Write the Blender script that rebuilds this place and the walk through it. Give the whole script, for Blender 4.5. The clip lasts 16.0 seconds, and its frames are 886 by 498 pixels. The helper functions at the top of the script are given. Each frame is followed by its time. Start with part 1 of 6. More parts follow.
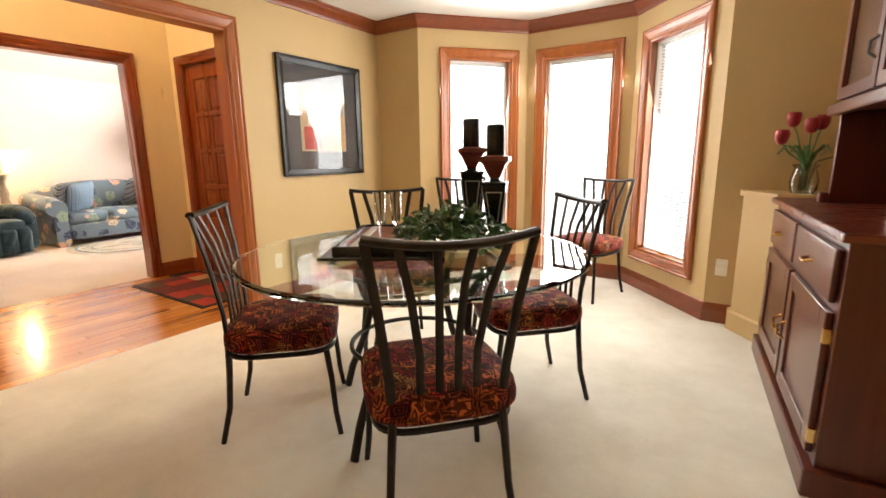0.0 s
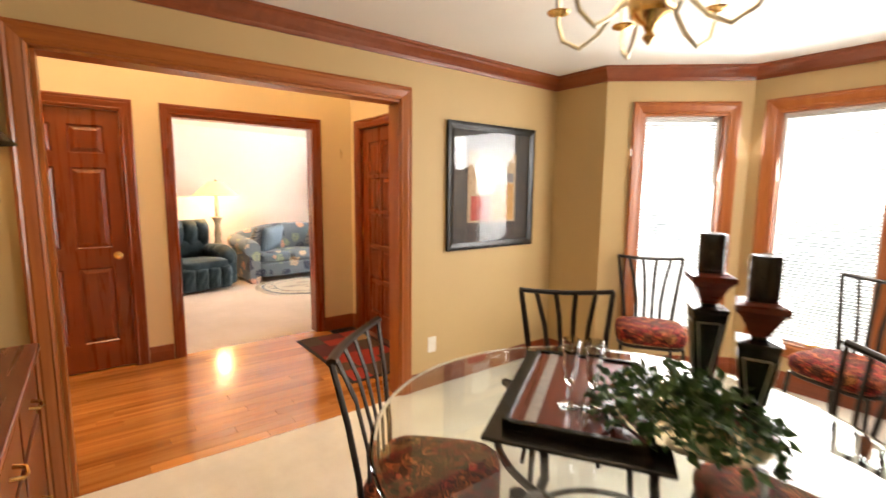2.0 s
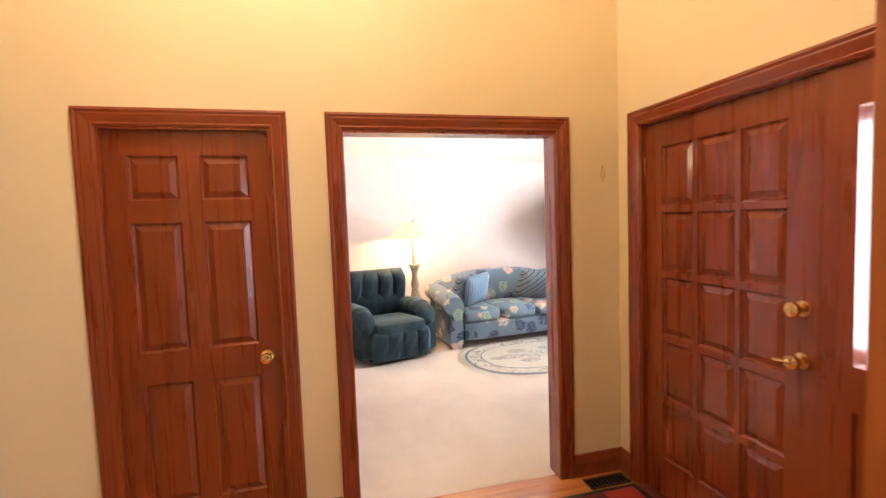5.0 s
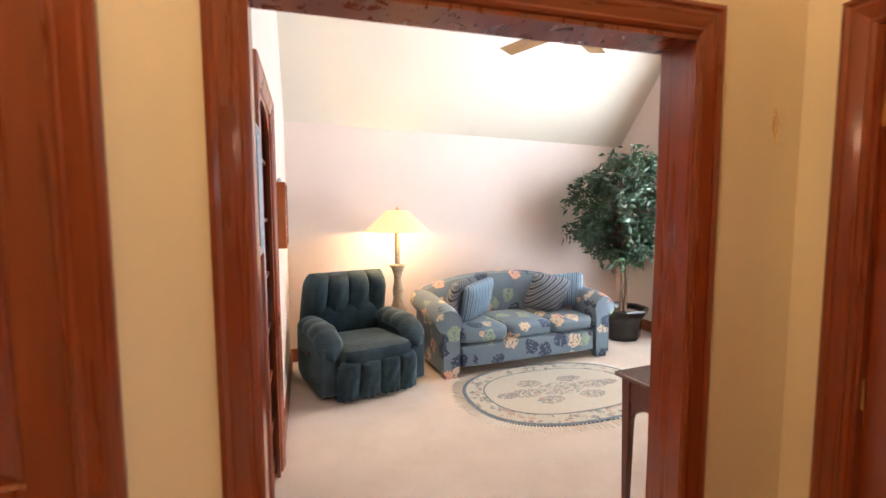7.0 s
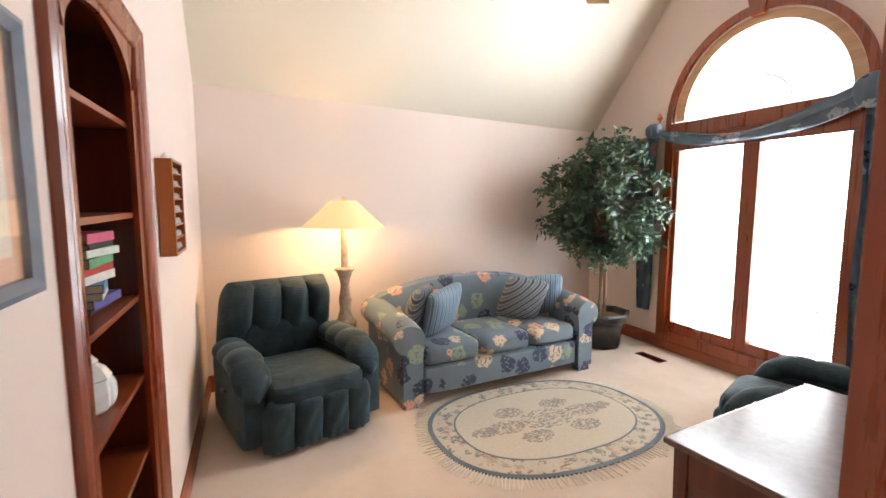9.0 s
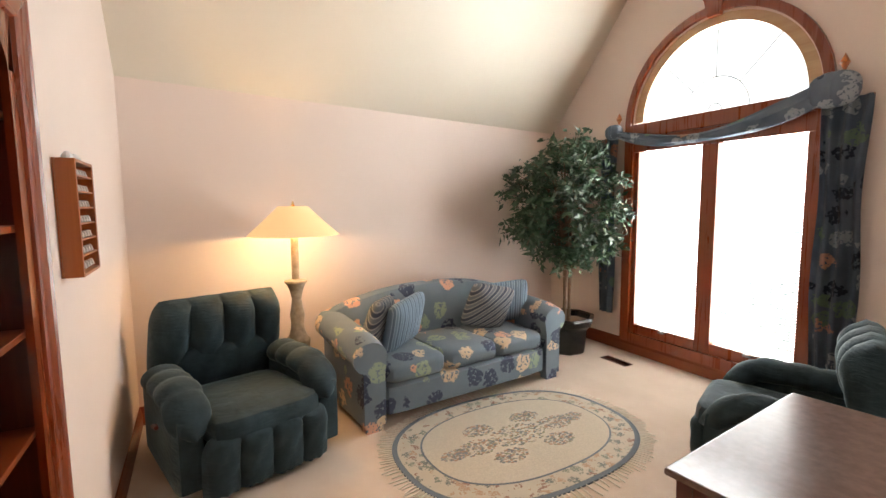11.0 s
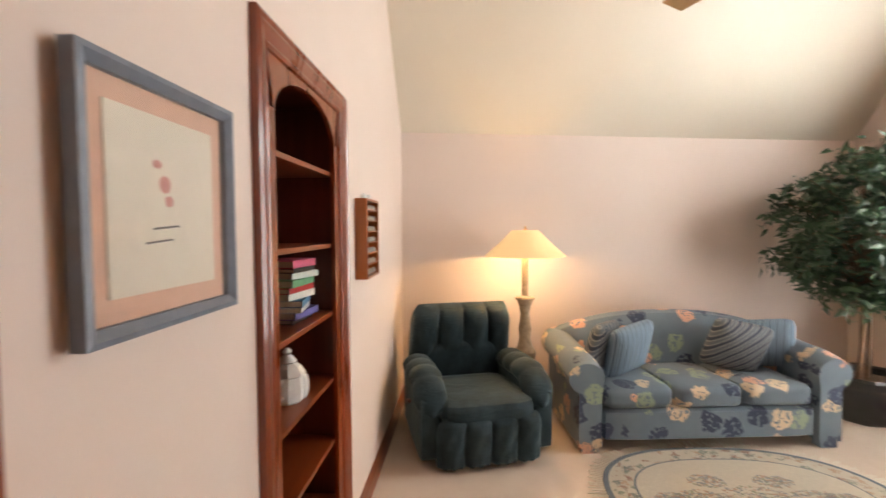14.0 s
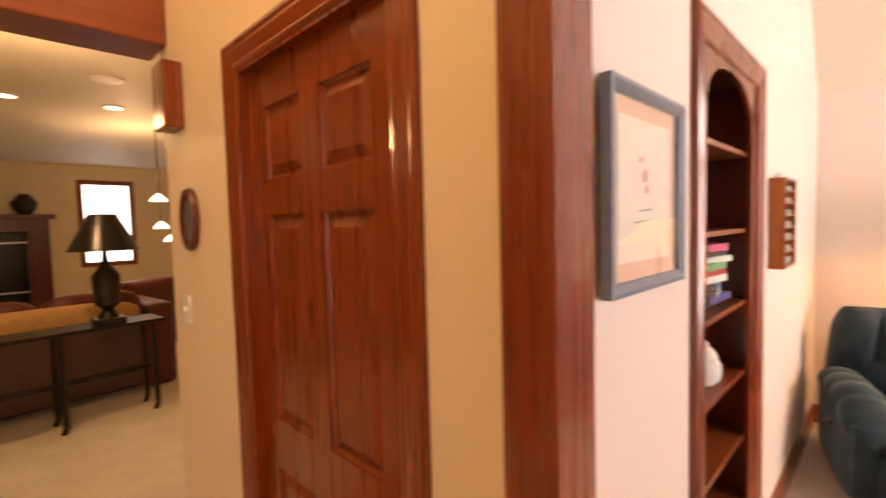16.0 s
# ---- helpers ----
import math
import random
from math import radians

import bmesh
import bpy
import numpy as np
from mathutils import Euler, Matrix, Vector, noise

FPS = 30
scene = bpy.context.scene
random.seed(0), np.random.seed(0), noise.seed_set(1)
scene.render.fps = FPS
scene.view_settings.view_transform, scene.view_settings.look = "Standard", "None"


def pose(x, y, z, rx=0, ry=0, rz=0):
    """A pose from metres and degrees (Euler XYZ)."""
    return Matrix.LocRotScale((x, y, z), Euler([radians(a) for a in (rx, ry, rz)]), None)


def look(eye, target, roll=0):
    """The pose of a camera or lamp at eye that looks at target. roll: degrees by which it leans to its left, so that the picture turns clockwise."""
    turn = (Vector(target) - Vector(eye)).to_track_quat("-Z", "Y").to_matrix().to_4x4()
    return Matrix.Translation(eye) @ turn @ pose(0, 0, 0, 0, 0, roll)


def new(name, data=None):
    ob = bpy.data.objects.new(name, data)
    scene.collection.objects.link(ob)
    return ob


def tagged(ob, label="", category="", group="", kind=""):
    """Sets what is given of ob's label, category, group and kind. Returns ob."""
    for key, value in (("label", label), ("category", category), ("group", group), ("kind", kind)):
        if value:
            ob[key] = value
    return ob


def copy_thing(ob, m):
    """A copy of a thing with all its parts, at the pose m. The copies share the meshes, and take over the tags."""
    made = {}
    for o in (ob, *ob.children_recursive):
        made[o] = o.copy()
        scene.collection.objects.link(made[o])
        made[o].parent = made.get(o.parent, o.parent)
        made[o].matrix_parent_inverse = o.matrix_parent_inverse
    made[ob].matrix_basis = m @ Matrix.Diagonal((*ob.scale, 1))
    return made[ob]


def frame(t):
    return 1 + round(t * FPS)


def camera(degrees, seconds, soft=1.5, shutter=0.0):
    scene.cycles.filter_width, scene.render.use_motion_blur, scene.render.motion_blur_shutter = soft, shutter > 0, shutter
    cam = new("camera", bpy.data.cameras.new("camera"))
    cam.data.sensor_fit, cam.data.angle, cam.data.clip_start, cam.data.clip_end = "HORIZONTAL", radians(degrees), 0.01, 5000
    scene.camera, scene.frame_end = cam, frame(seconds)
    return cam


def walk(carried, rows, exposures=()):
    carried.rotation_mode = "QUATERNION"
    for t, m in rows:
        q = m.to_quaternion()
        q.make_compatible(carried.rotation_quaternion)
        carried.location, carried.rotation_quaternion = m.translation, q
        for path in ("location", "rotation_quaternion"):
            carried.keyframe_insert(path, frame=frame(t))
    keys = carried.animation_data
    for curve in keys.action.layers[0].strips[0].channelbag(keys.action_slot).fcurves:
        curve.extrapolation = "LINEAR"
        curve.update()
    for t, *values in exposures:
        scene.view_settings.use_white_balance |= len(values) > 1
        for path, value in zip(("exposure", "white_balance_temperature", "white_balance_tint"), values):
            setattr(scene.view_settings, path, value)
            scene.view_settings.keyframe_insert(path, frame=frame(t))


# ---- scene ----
cam = camera(88.3, 16.0, shutter=0.5)
PATH = [
    (0, (0.288, 0.156, 1.151), (-0.795, 1.79, 0.756), -0.7),
    (0.5, (0.253, 0.21, 1.207), (-0.913, 1.792, 0.836), -0.8),
    (1, (0.167, 0.293, 1.3), (-1.128, 1.778, 0.954), -0.6),
    (1.5, (0.0, 0.392, 1.389), (-1.422, 1.766, 1.088), 0.0),
    (2, (-0.195, 0.51, 1.453), (-1.769, 1.717, 1.198), 0.6),
    (2.5, (-0.456, 0.628, 1.499), (-2.175, 1.625, 1.276), 1.4),
    (3, (-0.787, 0.712, 1.537), (-2.608, 1.512, 1.327), 2.1),
    (3.5, (-1.11, 0.746, 1.543), (-2.996, 1.387, 1.356), 1.9),
    (4, (-1.466, 0.829, 1.552), (-3.378, 1.393, 1.382), 0.5),
    (4.5, (-1.825, 0.881, 1.557), (-3.746, 1.416, 1.409), -0.9),
    (5, (-2.187, 0.97, 1.568), (-4.122, 1.458, 1.439), -2.0),
    (5.2, (-2.3, 0.984, 1.571), (-4.237, 1.463, 1.433), -2.2),
    (7.5, (-3.795, 1.237, 1.549), (-5.689, 1.849, 1.353), 0.4),
    (8, (-4.017, 1.282, 1.55), (-5.89, 1.95, 1.332), 0.4),
    (8.5, (-4.181, 1.314, 1.533), (-6.032, 2.039, 1.319), 0.4),
    (9, (-4.303, 1.354, 1.553), (-6.136, 2.127, 1.342), 0.1),
    (9.5, (-4.397, 1.376, 1.558), (-6.196, 2.228, 1.365), -0.1),
    (11.8, (-4.553, 1.47, 1.56), (-6.3, 2.423, 1.361), -0.6),
    (12, (-4.524, 1.485, 1.567), (-6.298, 2.386, 1.369), -0.5),
    (12.5, (-4.519, 1.473, 1.572), (-6.375, 2.198, 1.392), -0.7),
    (13, (-4.432, 1.53, 1.579), (-6.37, 2.0, 1.426), -0.9),
    (13.5, (-4.357, 1.562, 1.572), (-6.345, 1.745, 1.451), -1.0),
    (14, (-4.245, 1.558, 1.574), (-6.241, 1.46, 1.482), -0.3),
    (14.5, (-4.145, 1.563, 1.582), (-6.094, 1.121, 1.5), -0.2),
    (15, (-4.078, 1.561, 1.573), (-5.905, 0.753, 1.49), -1.0),
    (15.5, (-4.032, 1.523, 1.559), (-5.67, 0.379, 1.47), -1.3),
    (16, (-4.001, 1.415, 1.558), (-5.416, 0.006, 1.449), -1.5),
]
EXPOSURES = [(0, 0.12, 6900, 10), (1.5, 0.05, 7000, 12), (2.5, 0.0, 7250, 14), (3.5, 0.05, 7400, 15), (4.5, 0.05, 6100, 10), (5.2, 0.05, 5850, 10), (7.3, -0.4, 6000, 10), (8, -0.5, 6100, 10), (9.5, -0.76, 6500, 10), (13, -0.98, 6900, 11), (14.5, -0.85, 7000, 12), (15.5, -0.55, 7200, 16), (16, -0.35, 7900, 26)]
walk(cam, [(t, look(eye, target, roll)) for t, eye, target, roll in PATH], EXPOSURES)

# ---- helpers for building ----
def part(name, bm, material, parent=None, label="", smooth=False):
    me = bpy.data.meshes.new(name)
    bmesh.ops.recalc_face_normals(bm, faces=bm.faces)
    if smooth:
        for f in bm.faces:
            f.smooth = True
        for e in bm.edges:
            if len(e.link_faces) == 2 and e.calc_face_angle(0) > 0.7:
                e.smooth = False
    bm.to_mesh(me)
    bm.free()
    if material is not None:
        me.materials.append(material)
    ob = new(name, me)
    if parent is not None:
        ob.parent = parent
    if label:
        ob["label"] = label
    return ob


def thing(name, m, label, category, group=""):
    ob = new(name)
    ob.empty_display_size = 0.1
    ob.matrix_basis = m
    return tagged(ob, label, category, group)


def box(bm, x0, x1, y0, y1, z0, z1, bevel=0.0, seg=2, m=None):
    r = bmesh.ops.create_cube(bm, size=1)
    vs = r["verts"]
    for v in vs:
        v.co = Vector((x0 + (v.co.x + 0.5) * (x1 - x0), y0 + (v.co.y + 0.5) * (y1 - y0), z0 + (v.co.z + 0.5) * (z1 - z0)))
    out = list(vs)
    if bevel > 0:
        es = list({e for v in vs for e in v.link_edges})
        g = bmesh.ops.bevel(bm, geom=es, offset=bevel, segments=seg, affect="EDGES", profile=0.6)
        out = list({v for f in g["faces"] for v in f.verts} | {v for v in vs if v.is_valid})
    if m is not None:
        for v in out:
            v.co = m @ v.co
    return out


def bx(*a, **k):
    bm = bmesh.new()
    box(bm, *a, **k)
    return bm


def lathe(bm, prof, n=24, m=None, angle=0.0):
    rings = []
    for r, z in prof:
        ring = []
        for i in range(n):
            a = angle + 2 * math.pi * i / n
            p = Vector((r * math.cos(a), r * math.sin(a), z))
            ring.append(bm.verts.new(m @ p if m is not None else p))
        rings.append(ring)
    for a, b in zip(rings, rings[1:]):
        for i in range(n):
            bm.faces.new((a[i], a[(i + 1) % n], b[(i + 1) % n], b[i]))
    bm.faces.new(rings[0][::-1])
    bm.faces.new(rings[-1])
    return bm


def lt(prof, n=24, m=None, angle=0.0):
    return lathe(bmesh.new(), prof, n, m, angle)


def tube(bm, pts, rad, n=8, rad2=None, flat=1.0):
    """A bar along points; rad: half width, flat: thickness over width."""
    pts = [Vector(p) for p in pts]
    rings = []
    up = Vector((0, 0, 1))
    k = len(pts)
    ref = None
    for i, p in enumerate(pts):
        d = (pts[min(i + 1, k - 1)] - pts[max(i - 1, 0)]).normalized()
        if ref is None:
            ref = d.cross(up if abs(d.z) < 0.9 else Vector((0, 1, 0))).normalized()
        ref = (ref - d * ref.dot(d)).normalized()
        bi = d.cross(ref)
        r = rad if rad2 is None else rad + (rad2 - rad) * i / (k - 1)
        rings.append([bm.verts.new(p + ref * (r * math.cos(2 * math.pi * (j + 0.5) / n)) + bi * (r * flat * math.sin(2 * math.pi * (j + 0.5) / n))) for j in range(n)])
    for a, b in zip(rings, rings[1:]):
        for j in range(n):
            bm.faces.new((a[j], a[(j + 1) % n], b[(j + 1) % n], b[j]))
    bm.faces.new(rings[0][::-1])
    bm.faces.new(rings[-1])
    return bm


def tb(*a, **k):
    return tube(bmesh.new(), *a, **k)


def prism(bm, poly, z0, z1, m=None):
    f = (lambda p: m @ Vector(p)) if m is not None else Vector
    a = [bm.verts.new(f((x, y, z0))) for x, y in poly]
    b = [bm.verts.new(f((x, y, z1))) for x, y in poly]
    n = len(poly)
    for i in range(n):
        bm.faces.new((a[i], a[(i + 1) % n], b[(i + 1) % n], b[i]))
    bm.faces.new(a[::-1])
    bm.faces.new(b)
    return bm


def loft(bm, rings, closed=True):
    vr = [[bm.verts.new(p) for p in r] for r in rings]
    n = len(vr[0])
    for a, b in zip(vr, vr[1:]):
        for i in range(n if closed else n - 1):
            bm.faces.new((a[i], a[(i + 1) % n], b[(i + 1) % n], b[i]))
    if closed:
        bm.faces.new(vr[0][::-1])
        bm.faces.new(vr[-1])
    return bm


def sweep(path, prof, m=None):
    """A moulding along a path in plan; the room is on the path's right; prof: (out from the wall, z)."""
    pts = [Vector((p[0], p[1])) for p in path]
    rings = []
    for i, p in enumerate(pts):
        d0 = (p - pts[i - 1]).normalized() if i else None
        d1 = (pts[i + 1] - p).normalized() if i < len(pts) - 1 else None
        n0 = Vector((d0.y, -d0.x)) if d0 else None
        n1 = Vector((d1.y, -d1.x)) if d1 else None
        n = n0 if n1 is None else n1 if n0 is None else (n0 + n1) / (1 + n0.dot(n1))
        rings.append([Vector((p.x + n.x * o, p.y + n.y * o, z)) for o, z in prof])
    if m is not None:
        rings = [[m @ v for v in r] for r in rings]
    return loft(bmesh.new(), rings)


def plane_m(p0, p1, z=0.0):
    """Frame of a wall: x along it, y out of it into the room on the right of p0 to p1, z up (left-handed-free)."""
    d = Vector((p1[0] - p0[0], p1[1] - p0[1], 0)).normalized()
    n = Vector((d.y, -d.x, 0))
    return Matrix(((d.x, n.x, 0, p0[0]), (d.y, n.y, 0, p0[1]), (0, 0, 1, z), (0, 0, 0, 1)))


CASE = [(0, 0), (0, 0.022), (0.012, 0.028), (0.022, 0.022), (0.03, 0.024), (0.05, 0.019), (0.066, 0.014), (0.072, 0.017), (0.082, 0.012), (0.088, 0.0)]


def casing(m, u0, u1, z0, z1, closed, prof=CASE):
    """A mitred casing on a wall; u0..z1 are its outer edges; prof: (in from the outer edge, out from the wall)."""
    bm = bmesh.new()
    loops = []
    for o, d in prof:
        c = [(u0 + o, z0 + (o if closed else 0)), (u0 + o, z1 - o), (u1 - o, z1 - o), (u1 - o, z0 + (o if closed else 0))]
        loops.append([bm.verts.new(m @ Vector((u, d, z))) for u, z in c])
    for a, b in zip(loops, loops[1:]):
        for i in range(4 if closed else 3):
            f = bm.faces.new((a[i], a[(i + 1) % 4], b[(i + 1) % 4], b[i]))
            f.material_index = i % 2
    return bm


def wall(name, p0, p1, z0, z1, thick, openings, material, label, e0=0.0, e1=0.0):
    m = plane_m(p0, p1)
    L = (Vector(p1) - Vector(p0)).length
    bm = bmesh.new()
    us = sorted({-e0, L + e1, *[u for o in openings for u in o[:2]]})
    for a, b in zip(us, us[1:]):
        cuts = sorted((o[2], o[3]) for o in openings if o[0] < (a + b) / 2 < o[1])
        z = z0
        for c0, c1 in cuts:
            if c0 > z + 1e-4:
                box(bm, a, b, -thick, 0, z, c0, m=m)
            z = c1
        if z1 > z + 1e-4:
            box(bm, a, b, -thick, 0, z, z1, m=m)
    ob = part(name, bm, material)
    return tagged(ob, label, "wall", kind="structure")


def struct(name, bm, material, label, category, smooth=False):
    return tagged(part(name, bm, material, None, "", smooth), label, category, kind="structure")


# ---- world and lights ----
world = bpy.data.worlds.new("world")
scene.world = world
world.use_nodes = True
wn = world.node_tree.nodes
sky = wn.new("ShaderNodeTexSky")
sky.sky_type, sky.sun_disc = "NISHITA", False
sky.sun_elevation, sky.sun_rotation = radians(35), radians(20)
wn["Background"].inputs[1].default_value = 0.12
world.node_tree.links.new(sky.outputs[0], wn["Background"].inputs[0])
sun = new("sun", bpy.data.lights.new("sun", "SUN"))
sun.data.energy, sun.data.angle, sun.data.color = 1.0, radians(12), (1, 0.95, 0.88)
sun.matrix_basis = look((0, 20, 14), (0, 0, 0))


def area(name, eye, target, w, h, power, color):
    la = bpy.data.lights.new(name, "AREA")
    la.shape, la.size, la.size_y, la.energy, la.color = "RECTANGLE", w, h, power, color
    ob = new(name, la)
    ob.matrix_basis = look(eye, target)
    return ob


def bulb(name, eye, power, color, radius=0.03):
    la = bpy.data.lights.new(name, "POINT")
    la.energy, la.color, la.shadow_soft_size = power, color, radius
    ob = new(name, la)
    ob.location = eye
    return ob


DAY = (0.93, 0.97, 1.0)
WARM = (1.0, 0.66, 0.33)
# skylight through the three bay windows and the arched window
BAY = [((-2.32, 3.72), (-1.60, 4.53), 0.20, 0.99), ((-1.60, 4.53), (-0.61, 4.53), 0.09, 0.90), ((-0.61, 4.53), (0.115, 3.72), 0.12, 0.94)]
for k, (p0, p1, u0, u1) in enumerate(BAY):
    m = plane_m(p0, p1)
    c = m @ Vector(((u0 + u1) / 2, -0.16, 1.19))
    day = area("bay_skylight", c, m @ Vector(((u0 + u1) / 2, 1, 0.85)), u1 - u0 + 0.25, 2.0, 66, DAY)
    day.data.spread = radians(155)
area("arched_window_skylight", (-6.94, 5.57, 1.72), (-6.94, 4, 1.72), 2.2, 3.2, 930, DAY)
area("sidelight_skylight", (-3.15, 2.92, 1.45), (-3.15, 2, 1.45), 0.24, 0.86, 12, DAY)
bulb("foyer_lamp_light", (-3.75, 0.8, 3.75), 106, (1.0, 0.80, 0.55), 0.15)
# warm fill added at the chandelier to brighten the dining room
bulb("dining_fill_light", (-1.0, 1.93, 2.16), 10, (1.0, 0.75, 0.48), 0.12)
bulb("floor_lamp_light", (-8.03, 2.05, 1.39), 70, (1.0, 0.62, 0.28), 0.04)
bulb("sideboard_lamp_light", (-2.34, 0.08, 1.62), 3, (1.0, 0.66, 0.33), 0.04)
bulb("family_room_light", (-4.2, -2.6, 2.35), 42, WARM, 0.08)
bulb("family_room_light", (-5.4, -5.4, 2.35), 34, WARM, 0.08)


# ---- materials ----
def material(name, rough=0.6, metal=0.0, spec=0.5):
    mt = bpy.data.materials.new(name)
    mt.use_nodes = True
    nt = mt.node_tree
    b = nt.nodes["Principled BSDF"]
    b.inputs["Roughness"].default_value = rough
    b.inputs["Metallic"].default_value = metal
    b.inputs["Specular IOR Level"].default_value = spec
    return mt, nt, b


def node(nt, kind, **inputs):
    n = nt.nodes.new(kind)
    for k, v in inputs.items():
        n.inputs[k.replace("_", " ")].default_value = v
    return n


def ramp(nt, fac, stops):
    r = nt.nodes.new("ShaderNodeValToRGB")
    while len(r.color_ramp.elements) < len(stops):
        r.color_ramp.elements.new(0.5)
    for e, (p, c) in zip(r.color_ramp.elements, stops):
        e.position, e.color = p, (*c, 1)
    nt.links.new(fac, r.inputs[0])
    return r.outputs[0]


def coords(nt, scale=(1, 1, 1)):
    tc = nt.nodes.new("ShaderNodeTexCoord")
    mp = nt.nodes.new("ShaderNodeMapping")
    mp.inputs["Scale"].default_value = scale
    nt.links.new(tc.outputs["Object"], mp.inputs[0])
    return mp.outputs[0]


def bump(nt, b, height, strength, dist=0.01):
    bp = node(nt, "ShaderNodeBump", Strength=strength, Distance=dist)
    nt.links.new(height, bp.inputs["Height"])
    nt.links.new(bp.outputs[0], b.inputs["Normal"])


def paint(name, c0, c1, rough=0.6, fine=220, strength=0.12, big=1.3):
    mt, nt, b = material(name, rough)
    v = coords(nt)
    n1 = node(nt, "ShaderNodeTexNoise", Scale=big, Detail=5)
    n2 = node(nt, "ShaderNodeTexNoise", Scale=fine, Detail=2)
    nt.links.new(v, n1.inputs[0])
    nt.links.new(v, n2.inputs[0])
    nt.links.new(ramp(nt, n1.outputs[0], [(0.3, c0), (0.7, c1)]), b.inputs["Base Color"])
    bump(nt, b, n2.outputs[0], strength, 0.002)
    return mt


def wood(name, c0, c1, c2, grain="z", rough=0.35, scale=1.0, coat=0.3, per_object=False):
    mt, nt, b = material(name, rough)
    s = {"x": (1.2, 22, 22), "y": (22, 1.2, 22), "z": (22, 22, 1.2)}[grain]
    v = coords(nt, tuple(q * scale for q in s))
    if per_object:
        oi = nt.nodes.new("ShaderNodeObjectInfo")
        mul = node(nt, "ShaderNodeVectorMath")
        mul.operation = "MULTIPLY_ADD"
        nt.links.new(v, mul.inputs[0])
        mul.inputs[1].default_value = (1, 1, 1)
        sc = nt.nodes.new("ShaderNodeMath")
        sc.operation = "MULTIPLY"
        sc.inputs[1].default_value = 60
        nt.links.new(oi.outputs["Random"], sc.inputs[0])
        nt.links.new(sc.outputs[0], mul.inputs[2])
        v = mul.outputs[0]
    n1 = node(nt, "ShaderNodeTexNoise", Scale=1.0, Detail=6, Roughness=0.6, Distortion=0.8)
    n2 = node(nt, "ShaderNodeTexNoise", Scale=5.0, Detail=3)
    nt.links.new(v, n1.inputs[0])
    nt.links.new(v, n2.inputs[0])
    col = ramp(nt, n1.outputs[0], [(0.28, c0), (0.5, c1), (0.72, c2)])
    if per_object:
        hs = node(nt, "ShaderNodeHueSaturation")
        mr = nt.nodes.new("ShaderNodeMapRange")
        mr.inputs["To Min"].default_value, mr.inputs["To Max"].default_value = 0.78, 1.2
        nt.links.new(oi.outputs["Random"], mr.inputs[0])
        nt.links.new(mr.outputs[0], hs.inputs["Value"])
        nt.links.new(col, hs.inputs["Color"])
        col = hs.outputs[0]
    nt.links.new(col, b.inputs["Base Color"])
    b.inputs["Coat Weight"].default_value = coat
    b.inputs["Coat Roughness"].default_value = 0.1
    rr = nt.nodes.new("ShaderNodeMapRange")
    rr.inputs["To Min"].default_value, rr.inputs["To Max"].default_value = rough - 0.03, rough + 0.05
    nt.links.new(n1.outputs[0], rr.inputs[0])
    nt.links.new(rr.outputs[0], b.inputs["Roughness"])
    bump(nt, b, n2.outputs[0], 0.03, 0.001)
    return mt


def carpet(name, c0, c1):
    mt, nt, b = material(name, 0.95, spec=0.1)
    v = coords(nt)
    n1 = node(nt, "ShaderNodeTexNoise", Scale=2.2, Detail=6, Roughness=0.65)
    n2 = node(nt, "ShaderNodeTexNoise", Scale=260, Detail=3)
    n3 = node(nt, "ShaderNodeTexNoise", Scale=24, Detail=4)
    for n in (n1, n2, n3):
        nt.links.new(v, n.inputs[0])
    add = nt.nodes.new("ShaderNodeMath")
    add.operation = "ADD"
    nt.links.new(n2.outputs[0], add.inputs[0])
    nt.links.new(n3.outputs[0], add.inputs[1])
    nt.links.new(ramp(nt, n1.outputs[0], [(0.3, c0), (0.65, c1)]), b.inputs["Base Color"])
    b.inputs["Sheen Weight"].default_value = 0.2
    bump(nt, b, add.outputs[0], 0.6, 0.006)
    return mt


def plain(name, c, rough=0.5, metal=0.0, var=0.12, scale=30, strength=0.05, spec=0.5):
    mt, nt, b = material(name, rough, metal, spec)
    v = coords(nt)
    n1 = node(nt, "ShaderNodeTexNoise", Scale=scale, Detail=5)
    nt.links.new(v, n1.inputs[0])
    d = tuple(q * (1 - var) for q in c)
    e = tuple(min(1, q * (1 + var)) for q in c)
    nt.links.new(ramp(nt, n1.outputs[0], [(0.3, d), (0.7, e)]), b.inputs["Base Color"])
    bump(nt, b, n1.outputs[0], strength, 0.003)
    return mt


M_TAN = paint("tan_wall_paint", (0.52, 0.362, 0.162), (0.56, 0.393, 0.182))
M_CREAM = paint("cream_wall_paint", (0.74, 0.60, 0.38), (0.78, 0.64, 0.42))
M_PINK = paint("blush_wall_paint", (0.78, 0.66, 0.585), (0.81, 0.69, 0.62))
M_CEIL = paint("ceiling_paint", (0.78, 0.77, 0.71), (0.82, 0.81, 0.76), fine=90, strength=0.25)
M_VAULT = paint("vault_paint", (0.72, 0.66, 0.55), (0.75, 0.69, 0.58), fine=90, strength=0.2)
M_CARPET = carpet("dining_carpet", (0.70, 0.63, 0.51), (0.86, 0.80, 0.68))
M_CARPET2 = carpet("living_carpet", (0.66, 0.53, 0.42), (0.75, 0.62, 0.51))
M_OAK = wood("oak_trim_vertical", (0.29, 0.070, 0.0105), (0.345, 0.092, 0.0145), (0.40, 0.120, 0.021), "z")
M_OAKX = wood("oak_trim_lengthwise", (0.19, 0.036, 0.008), (0.225, 0.047, 0.011), (0.26, 0.060, 0.016), "x", scale=0.6)
